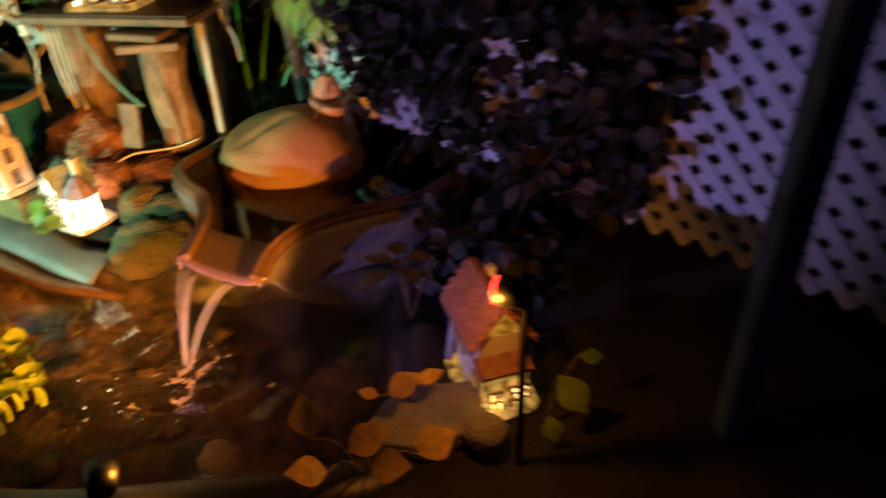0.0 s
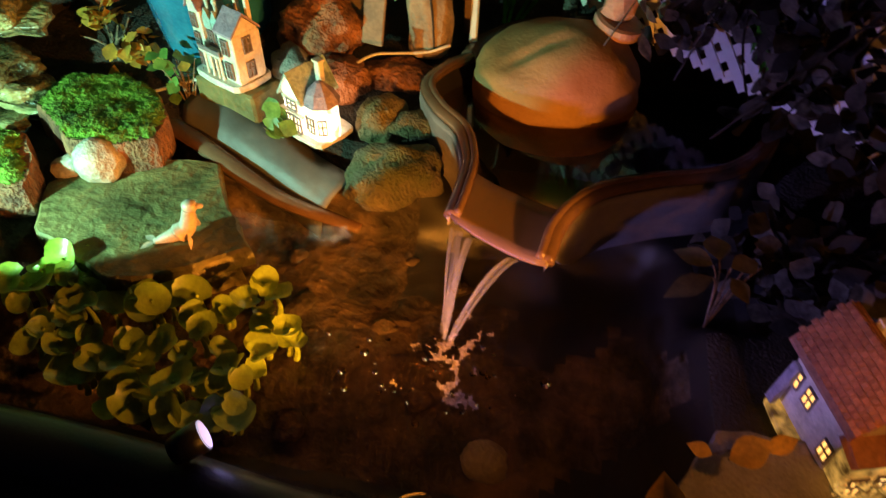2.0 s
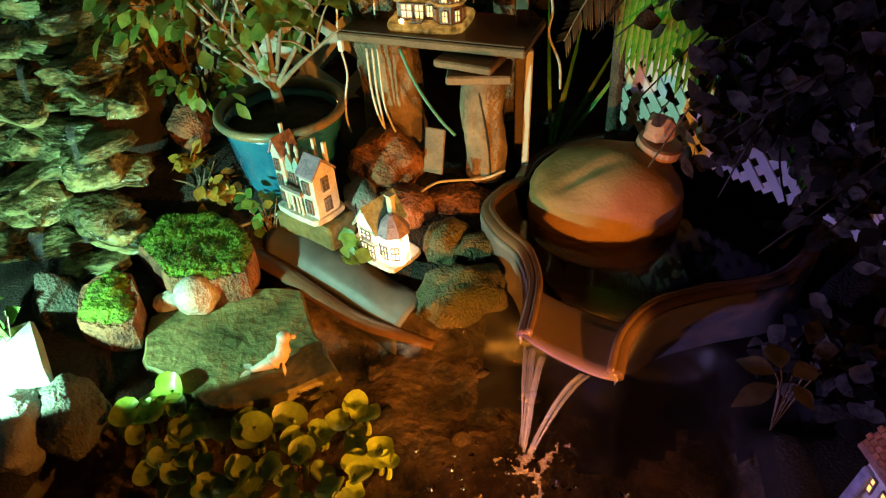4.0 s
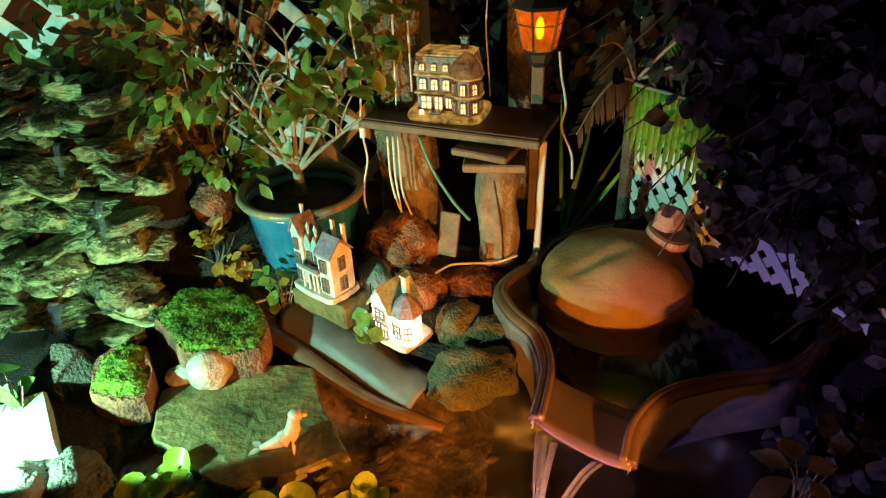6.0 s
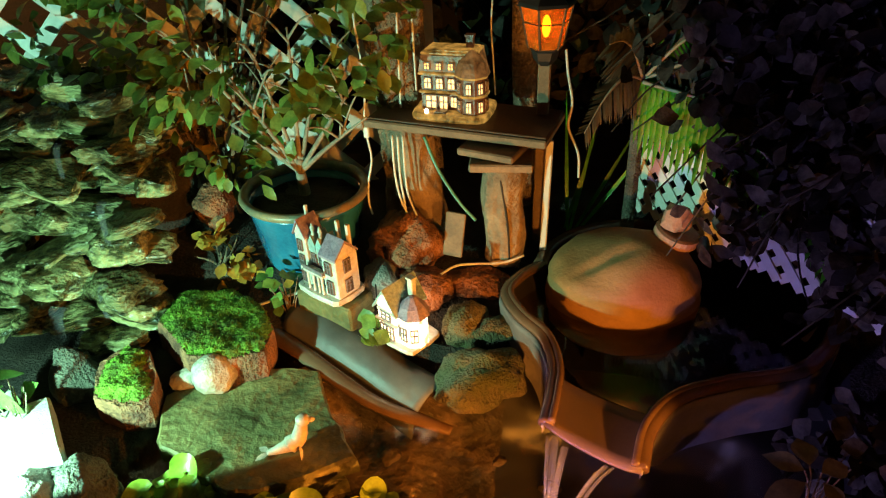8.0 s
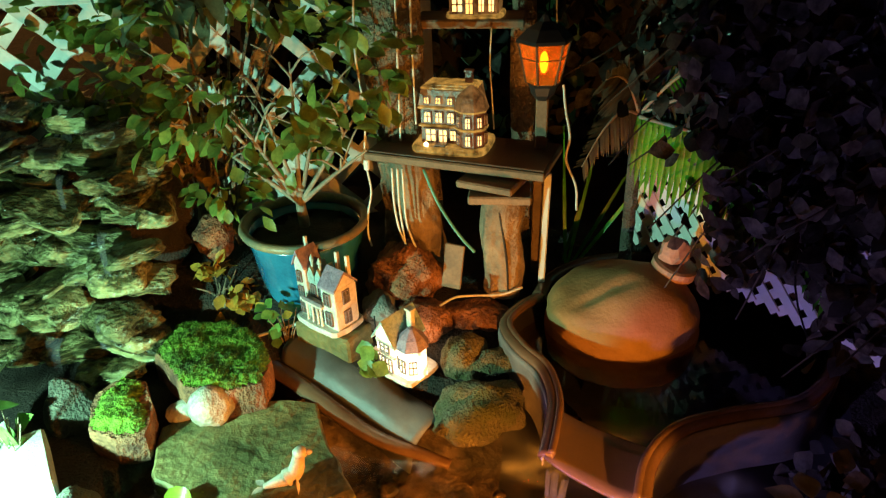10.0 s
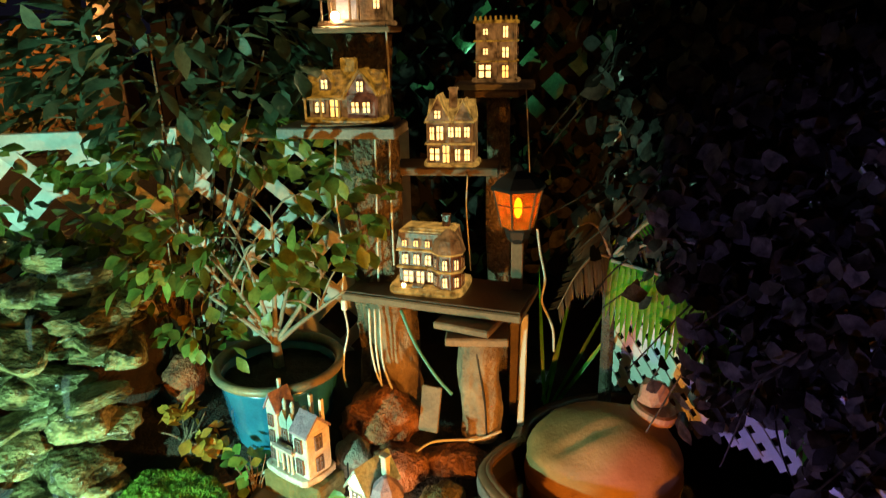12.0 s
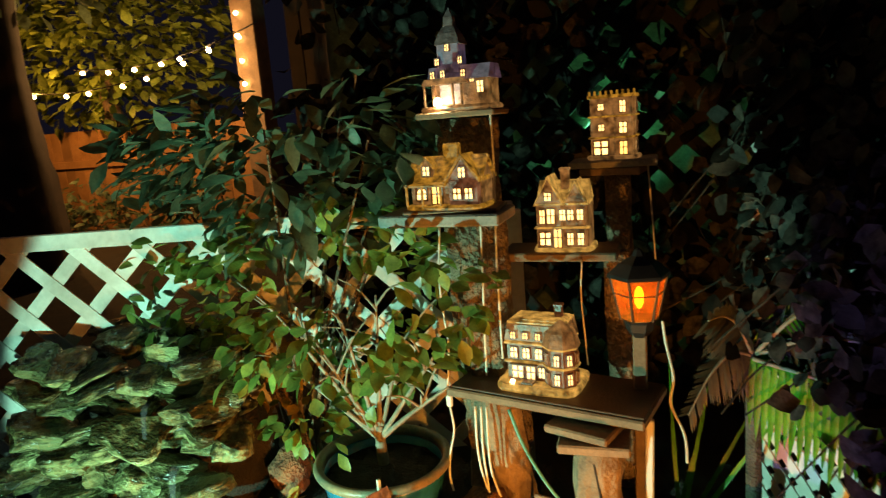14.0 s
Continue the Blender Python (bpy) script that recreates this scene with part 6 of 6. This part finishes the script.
for k in range(5):
    a = rnd(-0.2, 1.1)
    bm = leaf(bmesh.new(), (rnd(-.02, .02), rnd(-.02, .02), 0), (math.sin(a) * 0.8, rnd(-0.4, 0.1), 1), (0, -1, 0.4), rnd(0.28, 0.46), 0.011, 0.3, (0.6, 1, 1, 0.7, 0.0))
    part("strap_leaf", bm, PALM, spikes)


def vine_wall(name, a, b, z0, z1, count, size, material, label, thin=0.0, thick=0.10, seed=0.0, stems=26):
    """Leaves on thin stems hung over a fence, thinned out by a broad pattern."""
    a, b = Vector((*a, 0)), Vector((*b, 0))
    n = Vector(((b - a).y, -(b - a).x, 0)).normalized()
    bm = bmesh.new()
    made = 0
    while made < count:
        u, v = rnd(0, 1), rnd(0, 1)
        p = a.lerp(b, u) + n * (0.02 + abs(random.gauss(0, thick))) + Vector((0, 0, z0 + (z1 - z0) * v))
        if noise.noise(p * 3.1 + Vector((seed, 0, 0))) < thin:
            continue
        leaf(bm, p, (rnd(-1, 1), rnd(-1, 1), rnd(-1.0, 0.3)), n + Vector((rnd(-.6, .6), rnd(-.6, .6), rnd(-.3, .8))), size * rnd(0.6, 1.25), size * rnd(0.5, 0.85), rnd(0, 0.3))
        made += 1
    for _ in range(stems):
        u, v = rnd(0, 1), rnd(0.2, 1)
        p = a.lerp(b, u) + n * 0.05 + Vector((0, 0, z0 + (z1 - z0) * v))
        q = p + Vector((rnd(-0.3, 0.3), rnd(-0.05, 0.05), -rnd(0.15, 0.5)))
        tube(bm, [p, p.lerp(q, 0.5) + Vector((rnd(-.06, .06), rnd(-.06, .06), 0)), q], (0.003, 0.002), 5, 5)
    ob = solo(name, bm, material, pose(0, 0, 0), label, "vine", kind="stuff")
    return ob


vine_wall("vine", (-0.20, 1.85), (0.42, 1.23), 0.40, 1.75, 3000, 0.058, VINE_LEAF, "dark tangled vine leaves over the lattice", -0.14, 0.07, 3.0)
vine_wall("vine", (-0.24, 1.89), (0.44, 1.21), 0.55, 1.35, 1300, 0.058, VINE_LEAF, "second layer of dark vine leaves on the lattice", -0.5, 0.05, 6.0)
# Dense layer added to hide the lattice where it should stay unlit.
vine_wall("vine", (-0.42, 2.07), (-0.16, 1.81), 0.74, 1.75, 1700, 0.062, VINE_LEAF, "dark vine leaves added over the lattice above the palm", -0.9, 0.07, 5.0)
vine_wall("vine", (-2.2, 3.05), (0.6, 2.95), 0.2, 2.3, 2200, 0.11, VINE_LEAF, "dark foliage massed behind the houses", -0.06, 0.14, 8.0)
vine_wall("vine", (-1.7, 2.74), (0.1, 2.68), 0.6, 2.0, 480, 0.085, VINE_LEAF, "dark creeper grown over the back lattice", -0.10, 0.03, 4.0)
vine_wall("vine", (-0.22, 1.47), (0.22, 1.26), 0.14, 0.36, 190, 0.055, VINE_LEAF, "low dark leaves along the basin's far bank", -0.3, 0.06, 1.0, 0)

# ---------------------------------------------------------------- water plants and yellow leaves


def pad_mesh(k):
    bm = bmesh.new()
    n = 14
    c = bm.verts.new((0, 0, -0.006))
    ring = []
    for i in range(n):
        a = 2 * math.pi * i / n
        r = 1.0 - 0.35 * math.exp(-((a - math.pi) / 0.35) ** 2) + 0.05 * math.sin(2 * a + k)
        ring.append((r * 0.55, a, 0.0), )
    mid = [bm.verts.new((r * math.cos(a), r * math.sin(a), -0.003)) for r, a, _ in ring]
    out = [bm.verts.new((r / 0.55 * math.cos(a), r / 0.55 * math.sin(a), 0.004 + 0.004 * math.sin(3 * a + k))) for r, a, _ in ring]
    for v in list(bm.verts):
        v.co.x *= 0.030
        v.co.y *= 0.027
    for i in range(n):
        j = (i + 1) % n
        for f in ((c, mid[i], mid[j]), (mid[i], out[i], out[j], mid[j])):
            bm.faces.new(f).smooth = True
    me = bpy.data.meshes.new("leaf_pad")
    bm.to_mesh(me)
    bm.free()
    me.materials.append(PAD)
    return me


def make_hyacinths():
    pads = [pad_mesh(k) for k in range(4)]
    bm = tube(bmesh.new(), [(0, 0, -0.03), (0.006, 0, 0.0), (0.0, 0, 0.035)], (0.007, 0.003), 6, 3)
    stalk = bpy.data.meshes.new("stalk")
    bm.to_mesh(stalk)
    bm.free()
    stalk.materials.append(PAD)
    spots = [(-0.90, 1.00), (-0.97, 1.08), (-1.06, 1.04), (-0.95, 0.92), (-1.05, 0.94), (-1.16, 1.00), (-1.14, 0.90), (-1.03, 0.84), (-0.94, 0.83), (-1.25, 0.96), (-1.24, 0.87), (-1.13, 0.81), (-1.38, 1.06), (-1.33, 1.01), (-1.43, 1.00), (-1.32, 0.92)]
    for x, y in spots:
        p = thing("water_hyacinth", pose(x, y, WATER_Z), "floating water hyacinth with round yellow-green leaves", "water plant", "floating water hyacinths")
        for k in range(random.choice((4, 5, 6))):
            a, d = rnd(0, 6.28), rnd(0.008, 0.055)
            h = rnd(0.02, 0.06) * (1.3 - d * 8)
            s = rnd(0.62, 1.12)
            q = shared("leaf", random.choice(pads), p, pose(math.cos(a) * d, math.sin(a) * d, 0.02 + h, rnd(-14, 34), rnd(-20, 34), 0) @ pose(0, 0, 0, 0, 0, math.degrees(a)) @ Matrix.Scale(s * 1.2, 4))
            shared("stalk", stalk, p, pose(math.cos(a) * d * 0.8, math.sin(a) * d * 0.8, h - 0.018))


make_hyacinths()


def yellow_plant(at, leaves, label, material=YELLOW_LEAF):
    t = thing("leafy_sprig", pose(*at), label, "plant")
    for (x, y, z), d, n, l, w in leaves:
        part("stem", tube(bmesh.new(), [(0, 0, -0.03), (x * 0.5, y * 0.5, z * 0.7), (x, y, z)], 0.0016, 5, 5), BARK, t, "thin trailing stem", True)
    for (x, y, z), d, n, l, w in leaves:
        part("leaf", leaf(bmesh.new(), (x, y, z), d, n, l, w, 0.15, (0.0, 0.55, 0.9, 1.0, 0.8, 0.4, 0.0)), material, t)


yellow_plant((-0.17, 0.76, 0.17), [((-0.07, -0.03, 0.10), (-0.2, 0.35, 0.9), (0, -1, 0.5), 0.075, 0.055), ((-0.01, -0.05, 0.09), (0.8, 0.2, 0.5), (0, -0.6, 1), 0.075, 0.055),
                                   ((0.03, -0.09, 0.10), (0.7, -0.2, 0.3), (0, -0.4, 1), 0.07, 0.055), ((0.10, -0.05, 0.08), (0.8, 0.3, 0.4), (0, -0.6, 1), 0.07, 0.06), ((-0.04, -0.08, 0.08), (-0.6, -0.3, 0.4), (0, -0.4, 1), 0.07, 0.05)],
             "trailing sprig with orange-lit yellow leaves by the pond")
yellow_plant((-0.08, 0.93, 0.14), [((-0.05, -0.06, 0.08), (0.6, 0.2, 0.4), (0, -0.6, 1), 0.07, 0.05), ((-0.07, -0.05, 0.07), (-0.8, 0.1, 0.2), (0, -0.6, 1), 0.04, 0.025), ((0.0, -0.04, 0.09), (0.9, 0.4, 0.2), (0, -0.6, 1), 0.06, 0.03)],
             "small sprig with yellow leaves in front of the cottage")
yellow_plant((-0.11, 1.22, 0.14), [((-0.03, -0.02, 0.13), (-0.8, -0.5, -0.05), (0, -0.2, 1), 0.10, 0.045), ((-0.03, 0.0, 0.14), (-0.9, 0.4, 0.05), (0, -0.2, 1), 0.075, 0.045), ((-0.02, 0.01, 0.145), (-0.1, 1.0, 0.1), (0, -0.2, 1), 0.07, 0.05),
                                   ((0.0, 0, 0.14), (0.9, 0.5, 0.0), (0, -0.2, 1), 0.065, 0.045), ((0.0, -0.02, 0.135), (0.5, -0.8, -0.1), (0, -0.2, 1), 0.055, 0.035), ((0.09, 0.06, 0.12), (0.9, 0.3, -0.1), (0, -0.2, 1), 0.06, 0.04), ((0.08, 0.09, 0.12), (0.2, 1, 0), (0, -0.2, 1), 0.06, 0.045)],
             "dull spray of leaves hanging over the dark water", DULL_LEAF)
yellow_plant((0.16, 0.88, 0.13), [((0.02, 0.0, 0.12), (0.5, -0.4, -0.6), (0, -0.8, 0.6), 0.09, 0.06), ((0.0, -0.04, 0.06), (0.2, -0.3, -0.8), (0, -0.8, 0.5), 0.06, 0.04), ((0.06, 0.03, 0.14), (0.8, 0.2, -0.3), (0, -0.8, 0.6), 0.06, 0.03)],
             "drooping yellow-green leaves beside the cottage", PAD)

# ---------------------------------------------------------------- distance: yard fence, trees, string lights


def make_distance():
    f = thing("yard_fence", pose(-8.6, 6.3, 0.1, 0, 0, 4), "board fence far off in warm light", "fence", kind="structure")
    for k in range(30):
        part("board", box(bmesh.new(), (0.148, 0.02, 1.45), (-1.0 + 0.15 * k, 0, 0.725), None, 0.003), FENCE_WOOD, f)
    part("rail", box(bmesh.new(), (4.6, 0.04, 0.09), (1.2, -0.03, 1.05), None, 0.004), FENCE_WOOD, f)
    w = thing("board_wall", pose(-4.6, 6.4, 0.0, 0, 0, -8), "dark vertical board wall of a shed", "wall", kind="structure")
    for k in range(34):
        part("board", box(bmesh.new(), (0.19, 0.03, 4.2), (0.1 + 0.2 * k, rnd(-0.01, 0.01), 2.1), None, 0.004), NIGHT_WOOD, w)
    p = thing("porch_post", pose(-4.75, 6.0, 0.1), "pale porch post lit by string lights", "post")
    part("shaft", box(bmesh.new(), (0.26, 0.2, 3.4), (0, 0, 1.7), None, 0.01), PLANK, p)
    bulb("porch_lamp", (-5.3, 5.4, 2.1), 60, (1.0, 0.5, 0.15), 0.05)
    bulb("yard_lamp", (-7.0, 5.2, 2.0), 70, (1.0, 0.42, 0.08), 0.05)
    tree = thing("tree", pose(-5.5, 3.9, 0.1), "dark tree trunk against the lit yard", "tree")
    part("trunk", tube(bmesh.new(), [(0, 0, -0.1), (0.02, 0, 0.9), (-0.03, 0, 1.8), (0.1, 0, 3.4)], (0.26, 0.20), 16, 6, 1, 0.3), NIGHT_WOOD, tree, "", True)
    part("crown", scatter_crown(bmesh.new(), 700, (0, 0, 3.0), (1.4, 1.0, 0.8), 0.16, 0.10), DARK_LEAF, tree)
    tree = thing("tree", pose(-7.4, 6.6, 0.1), "leafy tree lit yellow by string lights", "tree")
    part("trunk", tube(bmesh.new(), [(0, 0, -0.1), (0.05, 0, 1.0), (0, 0, 2.2)], (0.16, 0.10), 12, 6, 1, 0.3), BARK, tree, "", True)
    part("crown", scatter_crown(bmesh.new(), 2200, (0.2, -0.2, 2.5), (2.0, 0.8, 1.05), 0.16, 0.10, hollow=0.3), LEAF, tree)
    s = thing("string_lights", pose(0, 0, 0), "string of small warm bulbs strung across the yard", "string lights")
    ball = bpy.data.meshes.new("bulb")
    bm = bmesh_ball((0, 0, 0), 0.022)
    bm.to_mesh(ball)
    bm.free()
    ball.materials.append(BULB_WARM)
    for a, b, n, sag in (((-7.3, 5.2, 1.98), (-4.30, 5.2, 2.22), 8, 0.2), ((-6.3, 5.25, 2.10), (-4.1, 5.25, 2.28), 7, 0.12)):
        a, b = Vector(a), Vector(b)
        line = [a.lerp(b, i / 20) - Vector((0, 0, sag * 4 * (i / 20) * (1 - i / 20))) for i in range(21)]
        part("wire", tube(bmesh.new(), line, 0.006, 5, 1), BLACK, s)
        for k in range(n):
            q = line[int((k + 0.5) * 20 / n)]
            shared("bulb", ball, s, pose(q.x, q.y, q.z - 0.03))
    for k in range(6):
        shared("bulb", ball, s, pose(-4.78, 5.86, 2.5 - 0.22 * k))


make_distance()
lattice("lattice_far", (-1.9, 2.86), (0.1, 2.80), 0.5, 2.0, 0.045, 0.075, BLACK_SLAT, "dark lattice with green light behind it", rail=False)
hedge = solo("hedge", sheet((0, 0), (2.6, 1.9), 0, 60, 40, lambda x, y: 0.05 * noise.noise(Vector((x * 9, y * 9, 0)))), DARK_LEAF, pose(-2.2, 3.16, 0.3, 90, 0, 0), "hedge washed in green light", "hedge")
bulb("hedge_lamp", (-0.95, 2.97, 1.25), 3.6, (0.2, 1.0, 0.45), 0.02)
post = thing("garden_post", pose(0.505, 0.86, 0.05), "square post in front of the lattice, coloured as if lit blue", "post")
part("shaft", box(bmesh.new(), (0.05, 0.05, 1.5), (0, 0, 0.75), None, 0.004), BLUE_LIT_WOOD, post)

for k in range(5):
    bush("dark_bush", (-8.6 + 0.75 * k, 5.75 + 0.05 * k, 0.55), (0.5, 0.3, 0.42), 260, 0.12, 0.06, DARK_LEAF, "low dark bush along the far fence", hollow=0.2)
